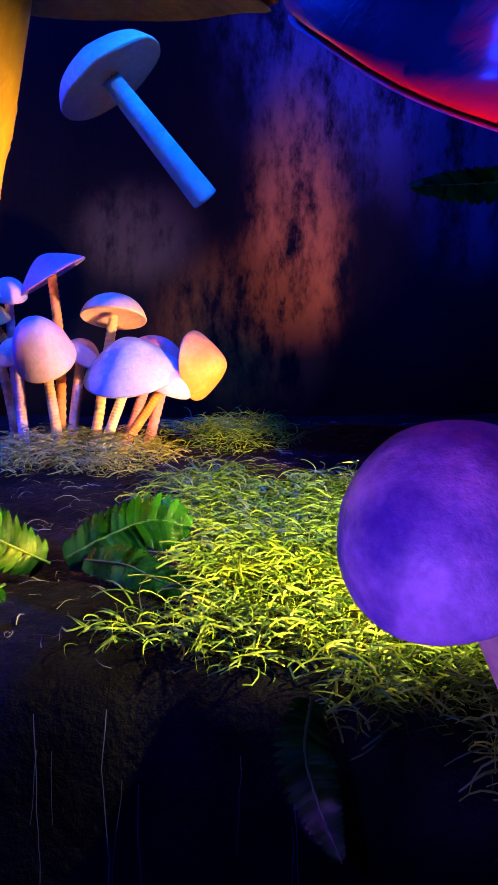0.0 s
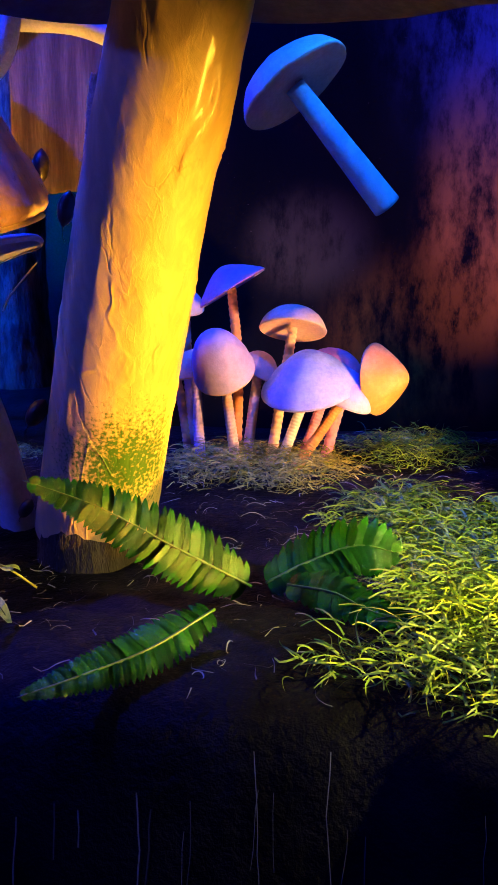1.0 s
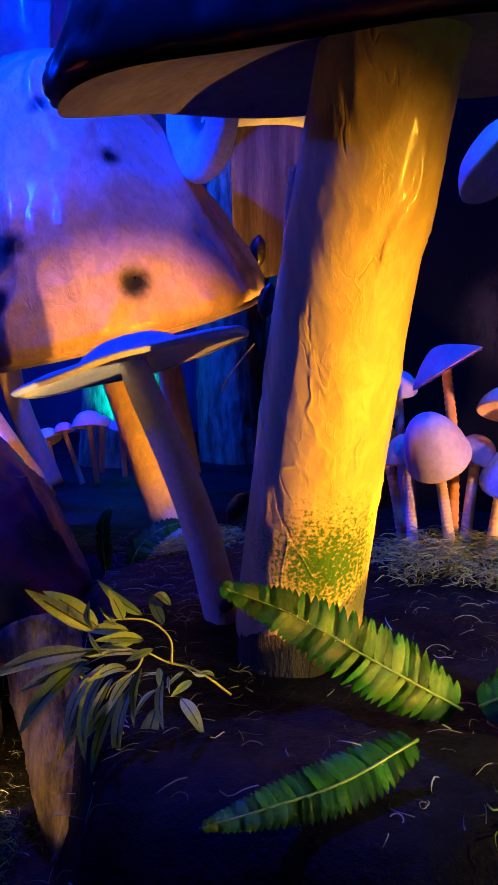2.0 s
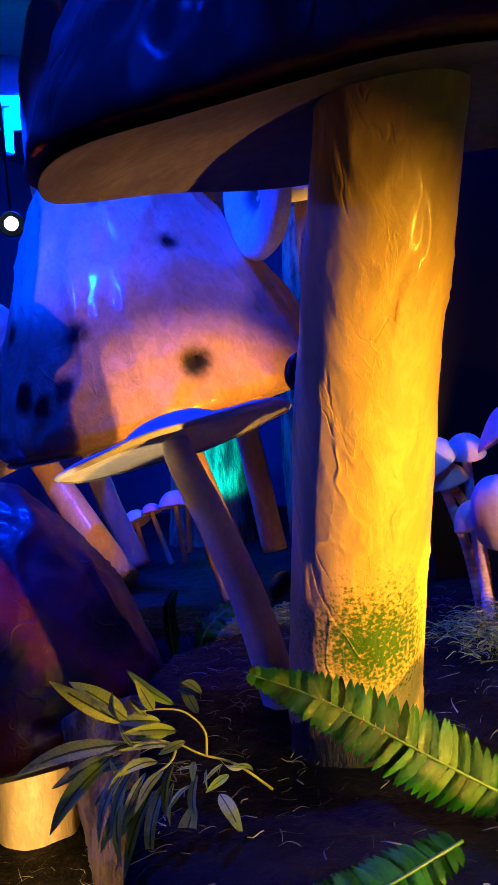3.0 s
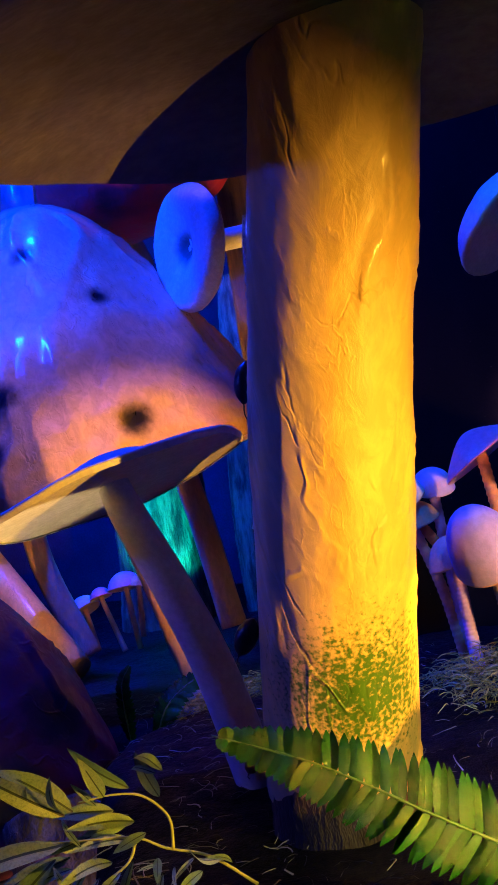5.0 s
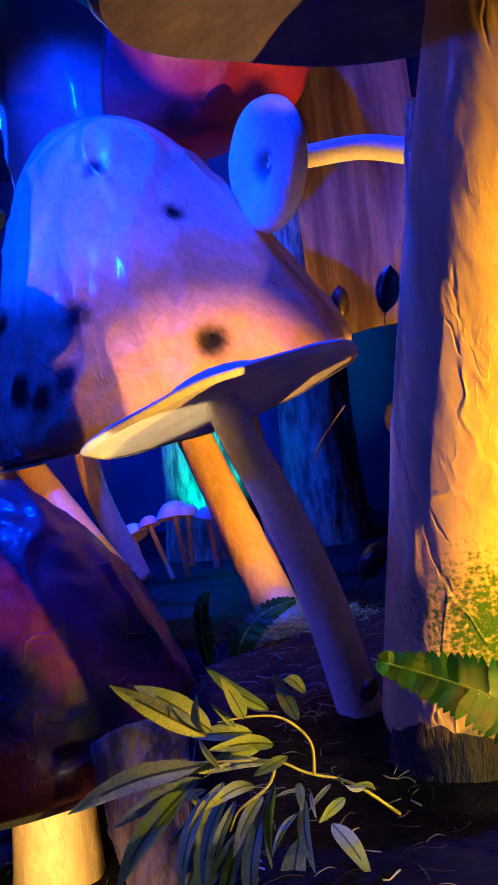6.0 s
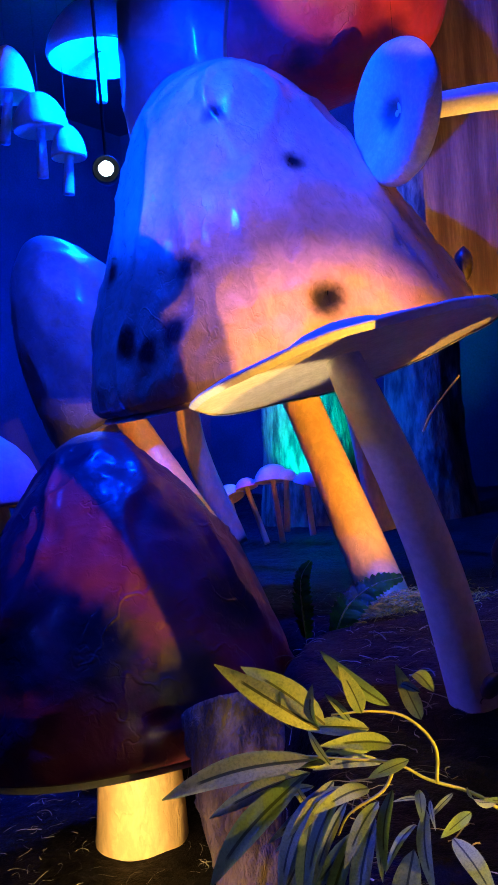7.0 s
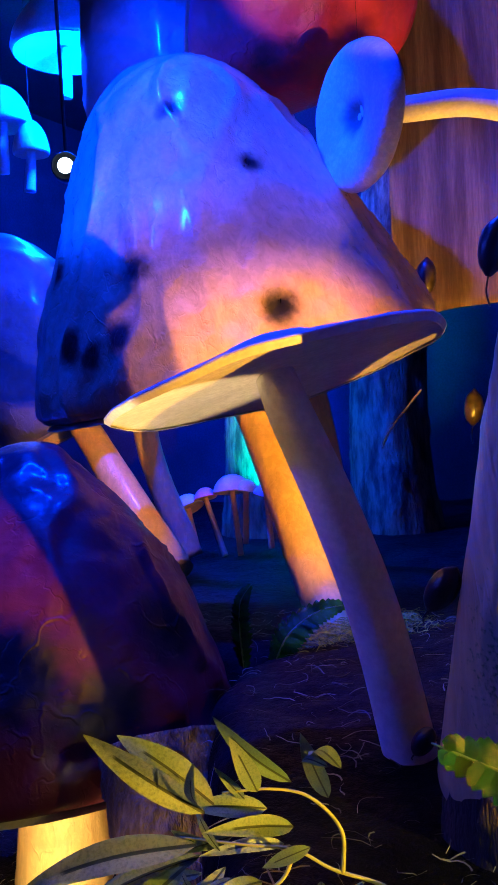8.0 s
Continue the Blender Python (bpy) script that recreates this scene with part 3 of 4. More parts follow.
# ---- the cluster of small mushrooms ----
M_PINK = surface("pink_foam", (0.75, 0.25, 0.42), (0.85, 0.38, 0.52), 9.0, rough=0.55, fine=90.0)
M_ORANGE = surface("orange_foam", (0.80, 0.28, 0.06), (0.90, 0.42, 0.16), 9.0, rough=0.55, fine=90.0)
M_PALEBLUE = surface("pale_blue_foam", (0.35, 0.42, 0.80), (0.55, 0.62, 0.90), 9.0, rough=0.55, fine=90.0)
G = "cluster of small mushrooms"
for foot, crown, axis, r, h, cm, sm, kind, dish, lab, bend in (
        ((-0.478, 2.20, 0.86), (-0.485, 2.225, 1.285), (-0.5, -0.05, 0.85), 0.092, 0.06, M_PINK, M_ORANGE, CONE, 0.2, "small pink mushroom with a pointed tilted cap", ((-0.47, 2.2, 1.1),)),
        ((-0.467, 2.139, 0.86), (-0.497, 2.165, 1.085), (-0.15, -0.6, 0.75), 0.076, 0.13, M_LILAC, M_PEACH, DOME, 0.2, "small lilac mushroom with an egg shaped cap", ()),
        ((-0.452, 2.20, 0.86), (-0.425, 2.22, 1.085), (0.5, -0.1, 0.8), 0.05, 0.05, M_LILAC, M_LILAC, DOME, 0.2, "small lilac mushroom behind the others", ()),
        ((-0.56, 2.16, 0.86), (-0.575, 2.2, 1.08), (-0.2, -0.1, 0.9), 0.055, 0.06, M_PEACH, M_LILAC, DOME, 0.2, "small cream mushroom with a domed cap", ()),
        ((-0.386, 2.149, 0.86), (-0.335, 2.2, 1.185), (0.05, 0.35, 0.85), 0.082, 0.06, M_PEACH, M_PEACH, DOME, 0.25, "small peach mushroom with its underside showing", ((-0.36, 2.175, 1.03),)),
        ((-0.363, 2.145, 0.86), (-0.29, 2.19, 1.05), (-0.12, -0.35, 0.9), 0.122, 0.095, M_PALEBLUE, M_WHITE, CONE, 0.2, "small pale blue mushroom with a wide pointed cap", ()),
        ((-0.316, 2.2, 0.86), (-0.245, 2.25, 1.06), (0.2, 0.1, 0.9), 0.085, 0.08, M_PINK, M_PINK, DOME, 0.2, "small dusky pink mushroom with a domed cap", ()),
        ((-0.322, 2.135, 0.86), (-0.21, 2.175, 1.02), (0.35, -0.1, 0.8), 0.07, 0.055, M_LILAC, M_ORANGE, DOME, 0.2, "small mushroom on a leaning orange stem", ()),
        ((-0.26, 2.22, 0.86), (-0.135, 2.222, 1.065), (0.8, -0.35, 0.08), 0.088, 0.085, M_ORANGE, M_PINK, CONE, 0.2, "small orange mushroom with its cap turned down", ((-0.2, 2.22, 1.05),)),
        ((-0.638, 2.39, 0.83), (-0.70, 2.326, 1.215), (-0.35, -0.4, 0.75), 0.065, 0.075, M_WHITE, M_PEACH, DOME, 0.2, "small white mushroom on a bent ribbed stem", ((-0.66, 2.37, 1.02),)),
        ((-0.633, 2.396, 0.83), (-0.635, 2.36, 1.235), (0.15, -0.3, 0.8), 0.05, 0.05, M_LILAC, M_LILAC, DOME, 0.2, "small lilac mushroom with a domed cap", ()),
        ((-0.62, 2.4, 0.83), (-0.675, 2.345, 1.165), (-0.2, -0.2, 0.9), 0.05, 0.05, M_PEACH, M_ORANGE, DOME, 0.2, "small peach mushroom on an orange stem", ((-0.63, 2.38, 1.05),))):
    mushroom(foot, crown, axis, r, h, cm, sm, lambda t: 0.0135 - 0.002 * t, lab, kind, sm if sm is M_PEACH else M_LILAC, dish, bend, crinkle=0.002, scale=20.0, seed=r * 50, seg=48, ribs=26, stem_seg=16, group=G)

# ---- far things ----
G = "far tiny mushrooms"
for cx, cz, fx, fz, tilt, r, cm in (
        (-3.075, 0.90, -3.03, 0.80, -0.5, 0.085, M_PALEBLUE), (-2.965, 0.955, -2.864, 0.786, -0.25, 0.06, M_PINK), (-2.80, 0.985, -2.77, 0.79, -0.1, 0.095, M_LILAC),
        (-2.72, 0.99, -2.738, 0.85, 0.1, 0.06, M_PEACH), (-2.605, 0.965, -2.589, 0.83, 0.25, 0.065, M_LILAC)):
    mushroom((fx, 4.25, fz - 0.12), (cx, 4.25, cz), (tilt, 0.1, 0.9), r, 0.95 * r, cm, M_PEACH, 0.014, "tiny mushroom in teal light far back", DOME, crinkle=0.003, seed=cx, seg=32, group=G)
G = "far pale mushrooms"
for cx, cy, cz, fx, fy, fz, r, h, lab in (
        (-3.738, 3.762, 2.90, -3.743, 3.756, 2.656, 0.14, 0.2, "pale mushroom hung in blue light"), (-3.626, 3.837, 2.75, -3.639, 3.825, 2.557, 0.09, 0.17, "small pale mushroom hung in blue light"),
        (-3.45, 3.95, 3.25, -3.46, 3.94, 3.02, 0.27, 0.3, "large pale mushroom hung in cyan light"), (-3.87, 3.684, 3.10, -3.899, 3.654, 2.85, 0.13, 0.26, "pale mushroom hung in cyan light")):
    base = mushroom((fx, fy, fz), (cx, cy, cz), (0.02, 0, 1), r, h, M_WHITE, M_WHITE, 0.026, lab, BELL, M_WHITE, crinkle=0.004, seed=r, seg=40, group=G)
    part("thread", tube([(cx - fx, cy - fy, cz - fz + h), (cx - fx, cy - fy, 4.2 - fz)], 0.001, 5, 2), M_BLACK, base)


def wood_board():
    bm, rows = bmesh.new(), []
    for j in range(60):
        z = 1.66 + 0.035 * j
        rows.append([])
        for i in range(50):
            u = i / 49
            x = -1.62 + 0.98 * u
            y = 3.52 + 0.10 * math.cos(u * 3.1) + 0.012 * ridge((x * 6, 0, z * 0.6), 1.5) + 0.03 * noise.noise(Vector((x * 2, 1, z)))
            rows[-1].append(bm.verts.new((x, y, z + 0.02 * noise.noise(Vector((x * 5, 0, 3))) * (j == 0))))
    grid_faces(bm, rows, False)
    bmesh.ops.solidify(bm, geom=bm.faces[:], thickness=0.04)
    return bm


tagged(part("wooden_board", wood_board(), M_WOOD), "weathered brown wooden board with long cracks in the grain", "board")
part_of = thing("tree_trunk", (-3.15, 5.2, 0.5), "rough tree trunk standing in teal light", "tree trunk")
part("trunk", tube([(0, 0, 0), (0.05, 0, 0.8), (0.02, 0.05, 2.2)], lambda t: 0.34 - 0.08 * t, 60, 30, 0.03, 5.0, seed=2.0), M_BARK, part_of)
part_of = thing("tree_trunk", (-2.35, 5.3, 0.5), "rough tree trunk standing in teal light", "tree trunk")
part("trunk", tube([(0, 0, 0), (-0.05, 0, 0.8), (0.05, 0.05, 2.2)], lambda t: 0.26 - 0.08 * t, 60, 30, 0.03, 5.0, seed=4.0), M_BARK, part_of)

# ---- stumps ----
stump = thing("stump", (-1.07, 1.55, 0.335), "bark covered stump standing in the hollow", "stump")
part("bark", tube([(0, 0, 0), (-0.09, 0.07, 0.2), (-0.19, 0.155, 0.44)], lambda t: 0.082 + 0.022 * t, 100, 30, 0.02, 22.0, seed=1.0), M_BARK, stump)
# ---- moss ----


def strand_mesh(name, spots, length, width, lift, seed):
    """Curled strands, one thin ribbon each; spots gives root places."""
    rng = random.Random(seed)
    verts, faces = [], []
    for root in spots:
        p = Vector(root)
        a = rng.uniform(0, 6.283)
        d = Vector((math.cos(a), math.sin(a), rng.uniform(0.1, lift)))
        n = 6
        ln, w = length * rng.uniform(0.5, 1.5), width * rng.uniform(0.6, 1.4)
        curl = rng.uniform(-1.1, 1.1)
        for i in range(n):
            side = d.cross(Vector((0, 0, 1))).normalized() * w * (1 - 0.75 * i / (n - 1))
            tilt = Vector((0, 0, w * 0.6))
            verts += [p - side - tilt, p + side + tilt]
            p = p + d.normalized() * ln / n
            d = Matrix.Rotation(curl * 0.5, 3, "Z") @ d
            d.z -= rng.uniform(0.05, 0.45)
            low = ground_height(p.x, p.y) + 0.002
            if p.z < low:
                p.z, d.z = low, abs(d.z) * 0.5
        k = len(verts) - 2 * n
        faces += [(k + 2 * i, k + 2 * i + 1, k + 2 * i + 3, k + 2 * i + 2) for i in range(n - 1)]
    me = bpy.data.meshes.new(name)
    me.from_pydata(verts, [], faces)
    return me


def scatter(n, x0, x1, y0, y1, inside, heap, seed):
    rng = random.Random(seed)
    out = []
    while len(out) < n:
        x, y = rng.uniform(x0, x1), rng.uniform(y0, y1)
        f = inside(x, y)
        if f > rng.random():
            out.append((x, y, ground_height(x, y) + heap * f * rng.random()))
    return out


def blob(cx, cy, rx, ry):
    return lambda x, y: max(0, min(1, 2.2 * (1 - math.hypot((x - cx) / rx, (y - cy) / ry) + 0.35 * noise.noise(Vector((x * 9, y * 9, 5))))))


def moss_bed(x, y):
    """The moss heap's outline, with ragged edges."""
    rag = 0.12 * noise.noise(Vector((x * 7, y * 7, 5))) + 0.05 * noise.noise(Vector((x * 22, y * 22, 1)))
    inner = min(y - (1.10 - 0.85 * (x + 0.18)), 1.82 - y, x + 0.16 + 0.06 * (y - 1.1), y - 0.70) + rag
    return max(0, min(1, inner / 0.08))


M_SPARSE = strands("grey_strands", (0.05, 0.05, 0.05), (0.3, 0.3, 0.26))
for nm, spots, ln, w, lift, mat, lab in (
        ("moss", scatter(17000, -0.3, 0.8, 0.66, 1.95, moss_bed, 0.05, 1), 0.062, 0.0013, 0.9, M_MOSS, "heap of bright green curled moss strands"),
        ("moss", scatter(2600, -0.75, 0.1, 1.85, 2.45, blob(-0.42, 2.1, 0.28, 0.2), 0.05, 2), 0.045, 0.001, 1.0, M_DRY, "pale moss heaped round the small mushrooms"),
        ("moss", scatter(900, -0.3, 0.25, 2.05, 2.6, blob(-0.05, 2.35, 0.2, 0.2), 0.04, 3), 0.06, 0.001, 1.2, M_MOSS, "loose tuft of green moss strands"),
        ("moss", scatter(1300, -1.55, -0.9, 2.0, 2.6, blob(-1.22, 2.3, 0.2, 0.2), 0.04, 4), 0.04, 0.001, 1.0, M_DRY, "pale moss round the leaning stem"),
        ("moss", scatter(2200, -2.2, 0.8, 1.0, 2.7, lambda x, y: 0.6, 0.01, 5), 0.05, 0.0008, 0.6, M_SPARSE, "stray grey moss strands over the soil"),
        ("moss", scatter(900, -1.6, -1.15, 1.2, 1.7, blob(-1.35, 1.45, 0.2, 0.2), 0.03, 6), 0.05, 0.001, 1.0, M_MOSS, "green moss at the foot of the stump")):
    tagged(part(nm, strand_mesh("moss", spots, ln, w, lift, len(spots)), mat), lab, "moss", kind="stuff")



def hanging_roots(count, seed):
    """Thin roots that hang down the steep front of the bed."""
    rng = random.Random(seed)
    verts, faces = [], []
    for _ in range(count):
        x, z, end = rng.uniform(-0.55, 0.40), rng.uniform(0.70, 0.80), rng.uniform(0.48, 0.68)
        lean, w = rng.uniform(-0.08, 0.08), rng.uniform(0.0004, 0.0010)
        rows = 0
        while z > end:
            lo, hi = 0.5, 1.3
            for _ in range(14):
                mid = (lo + hi) / 2
                lo, hi = (mid, hi) if ground_height(x, mid) < z else (lo, mid)
            verts += [(x - w, lo - 0.010, z), (x + w, lo - 0.010, z)]
            x, z, rows = x + 0.02 * lean + rng.uniform(-0.002, 0.002), z - 0.02, rows + 1
        k = len(verts) - 2 * rows
        faces += [(k + 2 * i, k + 2 * i + 1, k + 2 * i + 3, k + 2 * i + 2) for i in range(rows - 1)]
    me = bpy.data.meshes.new("roots")
    me.from_pydata(verts, [], faces)
    return me


tagged(part("roots", hanging_roots(24, 4), M_SPARSE), "thin pale roots hanging down the dark soil front", "roots", kind="stuff")

# ---- ferns ----


def leaflet_mesh(name, long, wide, teeth=5):
    """A toothed leaflet along x, folded a little along its middle, with some thickness."""
    bm, rows = bmesh.new(), []
    n = 7
    for i in range(n):
        t = i / (n - 1)
        w = wide * (0.75 + 0.5 * math.sin(math.pi * min(1, t * 1.1))) * (1 if t < 0.7 else 1 - 0.85 * ((t - 0.7) / 0.3) ** 1.6)
        w *= 1 + (0.08 if i % 2 else -0.04)
        z = 0.10 * long * math.sin(t * 2.2)
        rows.append([bm.verts.new((t * long, -w, z - 0.10 * w)), bm.verts.new((t * long, 0, z + 0.12 * w)), bm.verts.new((t * long, w, z - 0.10 * w))])
    grid_faces(bm, rows, False)
    bmesh.ops.solidify(bm, geom=bm.faces[:], thickness=0.0006)
    return mesh_from(bm, name)


LEAFLET = leaflet_mesh("leaflet", 1.0, 0.17)
LEAFLET.materials.append(M_FERN)


def fern(points, wide, label, up=(0, -0.3, 1), pairs=26, slim=0.3):
    """A frond: a rib along a curve, with leaflets on both sides that shorten to the tip."""
    line = spline(points, 24)
    base = thing("fern_frond", line[0], label, "fern")
    part("rib", tube([p - line[0] for p in line[::6]], lambda t: 0.0022 - 0.0014 * t, 8, 3), M_RIB, base)
    rng = random.Random(pairs + int(wide * 1000))
    for k in range(pairs):
        t = 0.04 + 0.95 * k / pairs
        i = min(int(t * (len(line) - 1)), len(line) - 2)
        c, way = line[i], (line[i + 1] - line[i]).normalized()
        u = Vector(up)
        u = (u - way * u.dot(way)).normalized()
        side = way.cross(u)
        size = wide * (0.55 + 0.45 * min(1, t * 5)) * (1 - max(0, (t - slim) / (1 - slim)) ** 1.5 * 0.85)
        step = (line[-1] - line[0]).length / pairs
        for s in (-1, 1):
            d = (side * s + way * (0.28 + 0.1 * rng.random()) - u * 0.18).normalized()
            y = u.cross(d).normalized()
            z = d.cross(y)
            m = Matrix((d, y, z)).transposed().to_4x4()
            ob = new("leaflet", LEAFLET)
            ob.parent = base
            ob.matrix_local = Matrix.Translation(c - line[0] + u * 0.001 * rng.uniform(-1, 1)) @ m @ Matrix.Rotation(rng.uniform(-0.25, 0.25), 4, "X") @ Matrix.Diagonal((size, step * 3.4, size, 1))
    return base


fern([(-0.304, 1.288, 0.862), (-0.40, 1.24, 0.93), (-0.50, 1.195, 1.0), (-0.59, 1.155, 1.045)], 0.052, "green plastic fern frond lying across the stem's foot", (0.35, -0.9, 0.45), 42)
fern([(-0.328, 1.128, 0.887), (-0.392, 1.044, 0.866), (-0.455, 0.983, 0.857), (-0.517, 0.934, 0.848)], 0.036, "green plastic fern frond hanging over the edge", (0.2, -0.7, 0.7), 38)
fern([(-0.284, 1.297, 0.865), (-0.22, 1.30, 0.90), (-0.15, 1.305, 0.925), (-0.085, 1.31, 0.912)], 0.05, "curled green fern frond standing in the moss", (-0.2, -0.8, 0.6), 18, 0.7)
fern([(-0.25, 1.28, 0.87), (-0.18, 1.24, 0.875), (-0.12, 1.21, 0.86), (-0.02, 1.175, 0.86)], 0.035, "dark green fern frond in the moss", (0, -0.8, 0.6), 22)
fern([(0.061, 0.797, 0.892), (0.052, 0.750, 0.862), (0.063, 0.713, 0.829), (0.081, 0.686, 0.792)], 0.032, "dark green fern frond hanging down the board", (0.1, -1, 0.1), 24)
fern([(-1.28, 2.08, 0.80), (-1.255, 2.10, 0.86), (-1.21, 2.14, 0.90), (-1.15, 2.17, 0.915)], 0.046, "small fern frond beside the leaning stem", (-0.2, -0.9, 0.5), 18)
fern([(-1.33, 2.05, 0.80), (-1.335, 2.05, 0.87), (-1.33, 2.05, 0.93), (-1.31, 2.06, 0.965)], 0.036, "small dark fern frond standing upright", (-0.3, -0.9, 0.1), 18)
hanging = fern([(0.50, 1.33, 1.42), (0.40, 1.31, 1.425), (0.30, 1.30, 1.42), (0.225, 1.296, 1.417)], 0.045, "green fern frond hanging in from the side", (0, -0.7, 0.7), 20, 0.5)
part("thread", tube([(0, 0, 0), (0, 0, 2.78)], 0.0006, 5, 2), M_BLACK, hanging)

# ---- the leafy twig ----


def leaf_mesh(name, wide):
    bm, rows = bmesh.new(), []
    n = 12
    for i in range(n):
        t = i / (n - 1)
        w = wide * math.sin(math.pi * t ** 0.8) ** 0.8 + 0.004
        z = 0.14 * math.sin(math.pi * t)
        rows.append([bm.verts.new((t, -w, z + 0.05 * w)), bm.verts.new((t, -0.5 * w, z - 0.06 * w)), bm.verts.new((t, 0, z - 0.18 * w)), bm.verts.new((t, 0.5 * w, z - 0.06 * w)), bm.verts.new((t, w, z + 0.05 * w))])
    grid_faces(bm, rows, False)
    bmesh.ops.solidify(bm, geom=bm.faces[:], thickness=0.006)
    return mesh_from(bm, name)


LEAVES = [leaf_mesh("leaf", w) for w in (0.07, 0.095, 0.14)]
for me in LEAVES:
    me.materials.append(M_LEAF)
TWIG = Vector((-0.636, 1.237, 0.86))
twig = thing("leafy_twig", TWIG, "artificial willow twig with narrow grey green leaves", "plant")
for line in ([(-0.62, 1.25, 0.86), (-0.656, 1.223, 0.90), (-0.693, 1.198, 0.919), (-0.717, 1.182, 0.936), (-0.75, 1.16, 0.943), (-0.80, 1.145, 0.945)],
             [(-0.687, 1.202, 0.916), (-0.687, 1.203, 0.949), (-0.706, 1.19, 0.976), (-0.731, 1.174, 0.984), (-0.76, 1.15, 0.985)],
             [(-0.717, 1.182, 0.936), (-0.727, 1.175, 0.913), (-0.753, 1.157, 0.895), (-0.763, 1.15, 0.876)]):
    part("stalk", tube([Vector(p) - TWIG for p in line], lambda t: 0.0019 - 0.001 * t, 8, 6), M_TWIG, twig)
rng = random.Random(11)
leaf_ends = []
for a, b, k in (((-0.755, 1.12, 0.982), (-0.824, 1.076, 1.042), 1), ((-0.78, 1.14, 0.945), (-0.877, 1.057, 0.927), 1), ((-0.736, 1.163, 0.985), (-0.741, 1.138, 1.032), 2), ((-0.722, 1.19, 0.985), (-0.771, 1.163, 1.036), 1),
                ((-0.757, 1.12, 0.985), (-0.74, 1.09, 1.03), 1), ((-0.739, 1.18, 0.965), (-0.785, 1.143, 0.972), 2), ((-0.722, 1.19, 0.950), (-0.753, 1.12, 0.968), 1), ((-0.702, 1.18, 0.942), (-0.732, 1.161, 0.929), 2),
                ((-0.775, 1.12, 0.939), (-0.849, 1.076, 0.85), 1), ((-0.78, 1.15, 0.915), (-0.798, 1.105, 0.833), 1), ((-0.745, 1.14, 0.93), (-0.757, 1.082, 0.854), 0), ((-0.76, 1.165, 0.901), (-0.779, 1.13, 0.838), 0),
                ((-0.713, 1.165, 0.92), (-0.706, 1.127, 0.868), 1), ((-0.72, 1.15, 0.914), (-0.723, 1.09, 0.884), 1), ((-0.66, 1.209, 0.891), (-0.676, 1.178, 0.879), 2), ((-0.68, 1.195, 1.0), (-0.673, 1.137, 1.03), 1),
                ((-0.728, 1.15, 0.924), (-0.74, 1.079, 0.929), 1), ((-0.766, 1.17, 0.942), (-0.80, 1.143, 0.934), 1), ((-0.70, 1.19, 0.912), (-0.688, 1.166, 0.895), 2), ((-0.79, 1.16, 0.912), (-0.843, 1.14, 0.891), 1),
                ((-0.69, 1.18, 0.90), (-0.667, 1.135, 0.854), 1), ((-0.765, 1.15, 0.939), (-0.785, 1.15, 0.968), 1), ((-0.64, 1.22, 0.9), (-0.645, 1.17, 0.93), 1), ((-0.735, 1.17, 0.89), (-0.73, 1.12, 0.80), 1), ((-0.75, 1.16, 0.88), (-0.765, 1.11, 0.79), 0)):
    leaf_ends.append((Vector(a), Vector(b), k))
for a, b, k in list(leaf_ends):
    shift = Vector((rng.uniform(-0.03, 0.02), rng.uniform(0.0, 0.04), rng.uniform(-0.05, 0.0)))
    turn = Matrix.Rotation(rng.uniform(-0.7, 0.7), 3, (0.4, -0.9, 0.1))
    leaf_ends.append((a + shift, a + shift + turn @ (b - a) * rng.uniform(0.7, 1.0), rng.randrange(3)))
for a, b, k in leaf_ends:
    d = b - a
    u = Vector((rng.uniform(-0.4, 0.4) + 0.2, -0.75, 0.55 + rng.uniform(-0.3, 0.3)))
    x = d.normalized()
    y = u.cross(x).normalized()
    s = d.length * 1.05
    ob = new("leaf", LEAVES[k])
    ob.parent = twig
    ob.matrix_local = Matrix.Translation(a - TWIG) @ Matrix((x, y, x.cross(y))).transposed().to_4x4() @ Matrix.Diagonal((s, s, s, 1))

# ---- small things ----


def pod(at, axis, size, label, group=""):
    """A ridged dark spindle on a thin bent stalk, for dried pods and insect props."""
    base = thing("dark_spindle", facing(at, axis), label, "dried plant", group)
    bm = lathe([(0.05 * size, -0.5 * size), (0.20 * size, -0.3 * size), (0.26 * size, 0.0), (0.2 * size, 0.3 * size), (0.02 * size, 0.5 * size)], 20, 5, 0.03 * size, 60.0, size * 9)
    part("husk", bm, M_POD, base)
    part("stalk", tube([(0, 0, -0.48 * size), (0.1 * size, 0.05 * size, -0.75 * size), (0.35 * size, 0.1 * size, -1.0 * size)], 0.018 * size, 6, 5), M_POD, base)


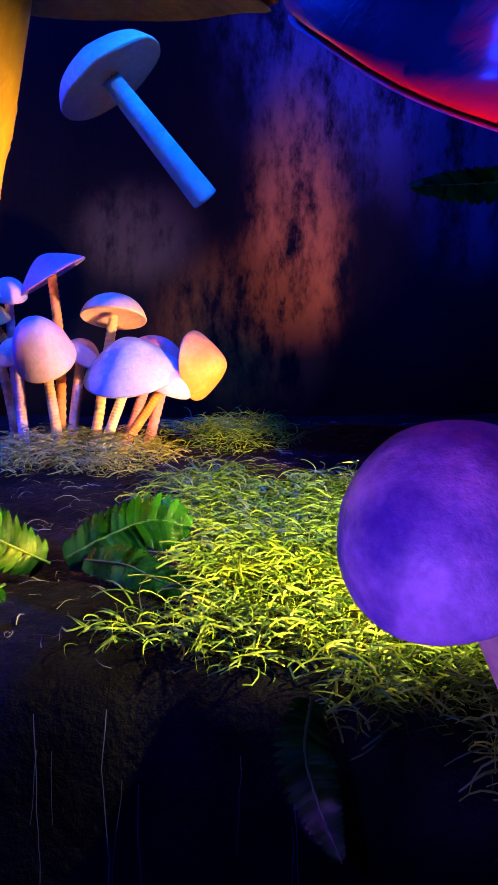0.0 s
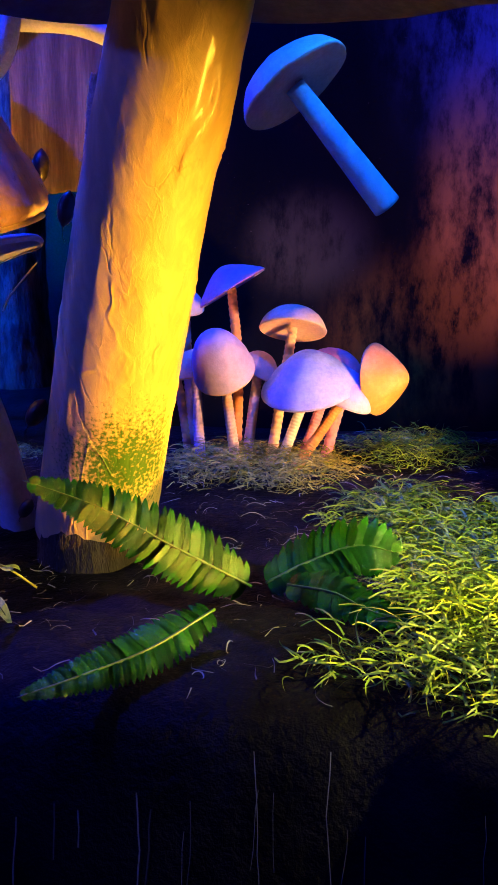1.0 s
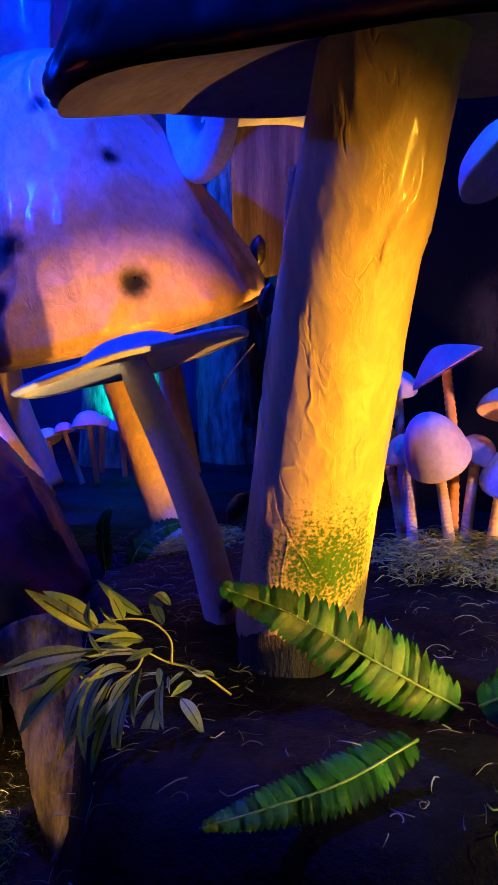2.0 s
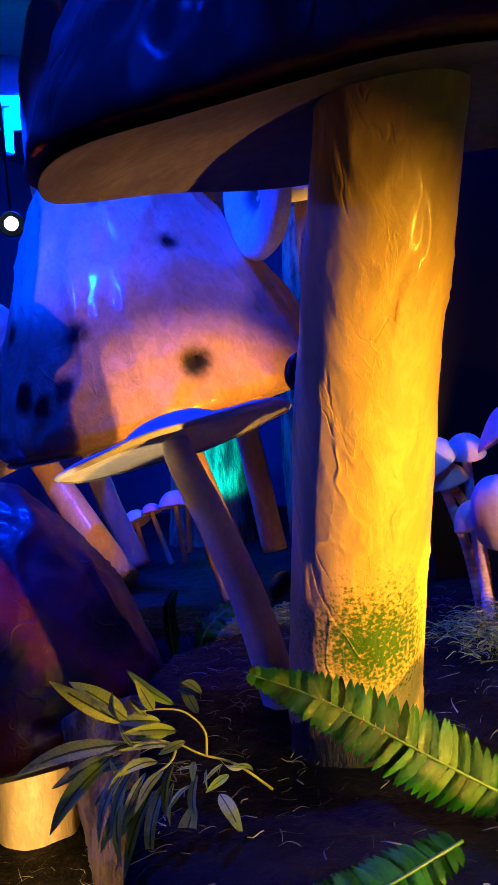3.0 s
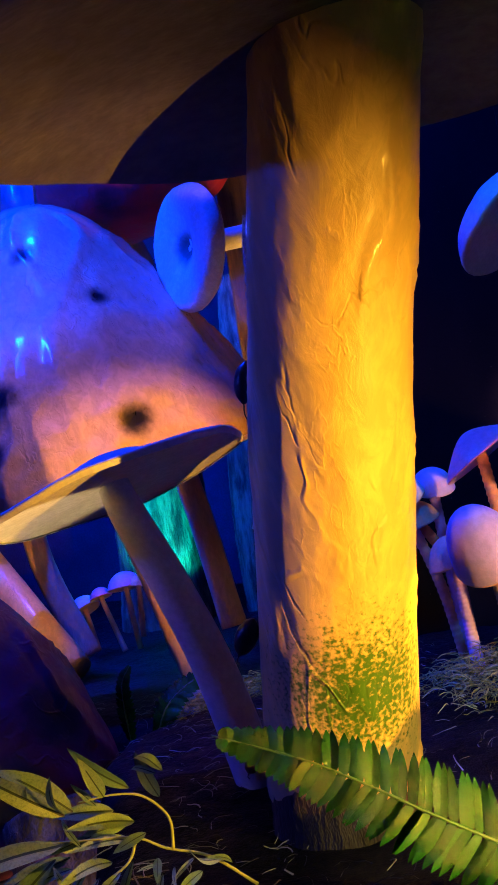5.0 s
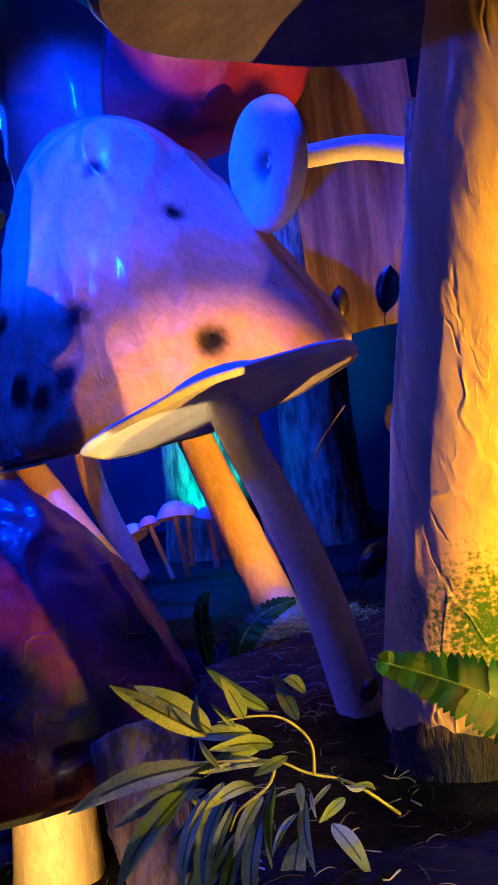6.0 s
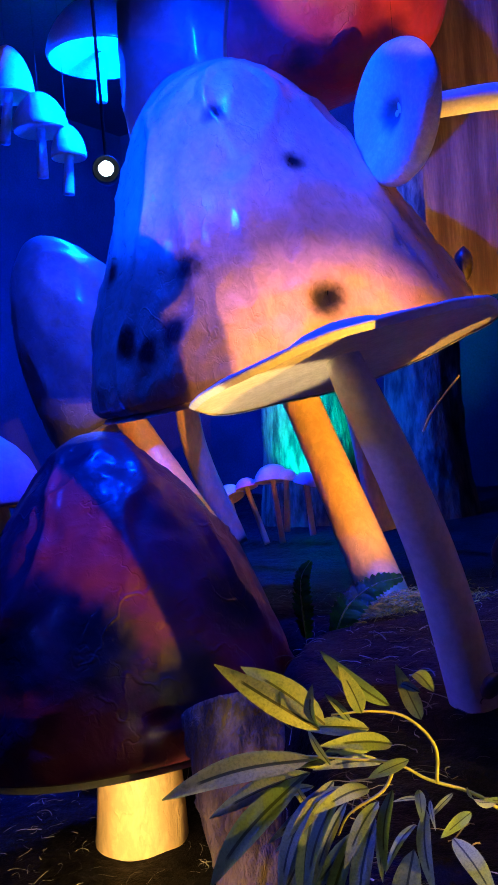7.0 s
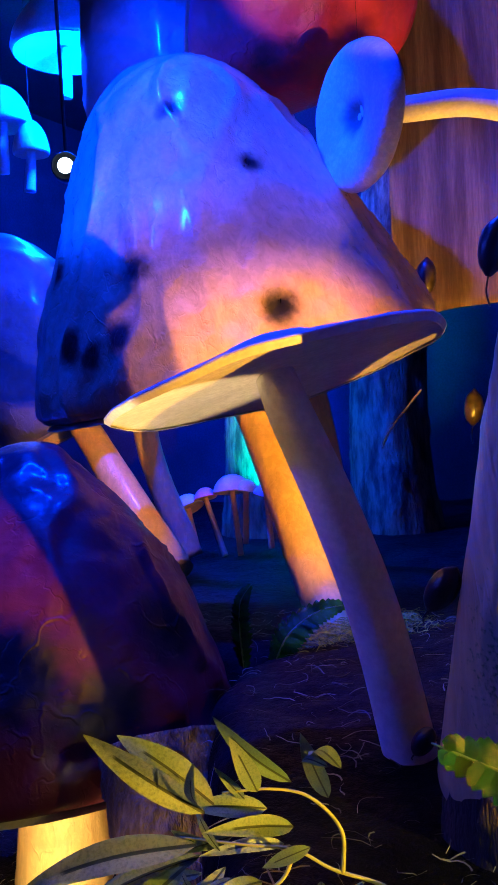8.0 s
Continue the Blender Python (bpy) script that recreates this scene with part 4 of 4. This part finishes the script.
# The first three stand in for model insects as plain dark spindles.
pod((-0.602, 1.402, 1.416), (0.3, -0.1, 1), 0.055, "dark model insect, built as a spindle, beside the giant stem", "dried pods")
pod((-0.688, 1.452, 1.091), (0.7, -0.2, 0.9), 0.06, "dark model insect, built as a spindle, low beside the giant stem", "dried pods")
pod((-0.743, 1.514, 0.909), (0.6, -0.2, 0.8), 0.045, "dark model insect, built as a spindle, near the soil", "dried pods")
pod((-1.34, 3.2, 1.715), (0.1, 0, 1), 0.12, "dark dried pod hanging under the sideways mushroom", "dried pods")
pod((-1.28, 3.40, 1.31), (0.1, 0, 1), 0.12, "brown insect-like spindle hanging before the board", "dried pods")
wire = thing("bent_wire", (-1.493, 3.50, 1.384), "thin pale wire hanging in a bend", "wire")
part("wire", tube([(0, 0, 0), (-0.04, -0.02, -0.05), (-0.10, -0.05, -0.13), (-0.125, -0.07, -0.19)], 0.004, 8, 6), M_GILL, wire)
M_GLOW, nt, p = nodes_of("lamp_glass")
p.inputs["Emission Color"].default_value, p.inputs["Emission Strength"].default_value = (0.55, 0.75, 1.0, 1), 12.0
lamp = thing("spot_lamp", facing((-2.897, 3.30, 2.411), (0.62, -0.75, -0.1)), "small black spotlight with a glaring bluish lens", "lamp")
part("housing", lathe([(0.055, 0.0), (0.06, -0.02), (0.055, -0.10), (0.03, -0.13), (0.0, -0.135)], 24, 4), M_BLACK, lamp)
part("lens", lathe([(0.032, 0.002), (0.02, 0.006), (0.0, 0.008)], 24, 3), M_GLOW, lamp, "glaring bluish white lens")
part("bracket", tube([(0, 0, -0.08), (0, 0.09, -0.08), (0, 1.2, -0.08)], 0.008, 8, 4), M_BLACK, lamp)
# Unseen fixture: its flaps are added to keep light off soil and red cap.
fixture = thing("spot_lamp", (0.50, 1.10, 0.95), "unseen black spotlight with added flaps that block light", "lamp")
part("housing", lathe([(0.035, 0.0), (0.04, -0.01), (0.036, -0.07), (0.02, -0.09), (0.0, -0.092)], 24, 4), M_BLACK, fixture).matrix_local = facing((0.02, -0.03, 0), (-0.53, 0.85, 0))
part("flap", box(-0.05, 0.05, 0.0, 0.15, -0.002, 0.0), M_BLACK, fixture, smooth=False).matrix_local = Matrix.Translation((-0.05, 0.055, -0.014)) @ Matrix.Rotation(radians(66), 4, "Z")
part("bracket", tube([(0.02, -0.04, -0.03), (0.02, -0.04, -0.10), (0.02, -0.04, -0.14)], 0.006, 8, 4), M_BLACK, fixture)
side = Matrix.Rotation(radians(163.5), 4, "Z")
part("flap", box(0.08, 0.082, -0.0215, 0.03, -0.04, 0.006), M_BLACK, fixture, smooth=False).matrix_local = Matrix.Translation((-0.05, 0.06, 0)) @ side
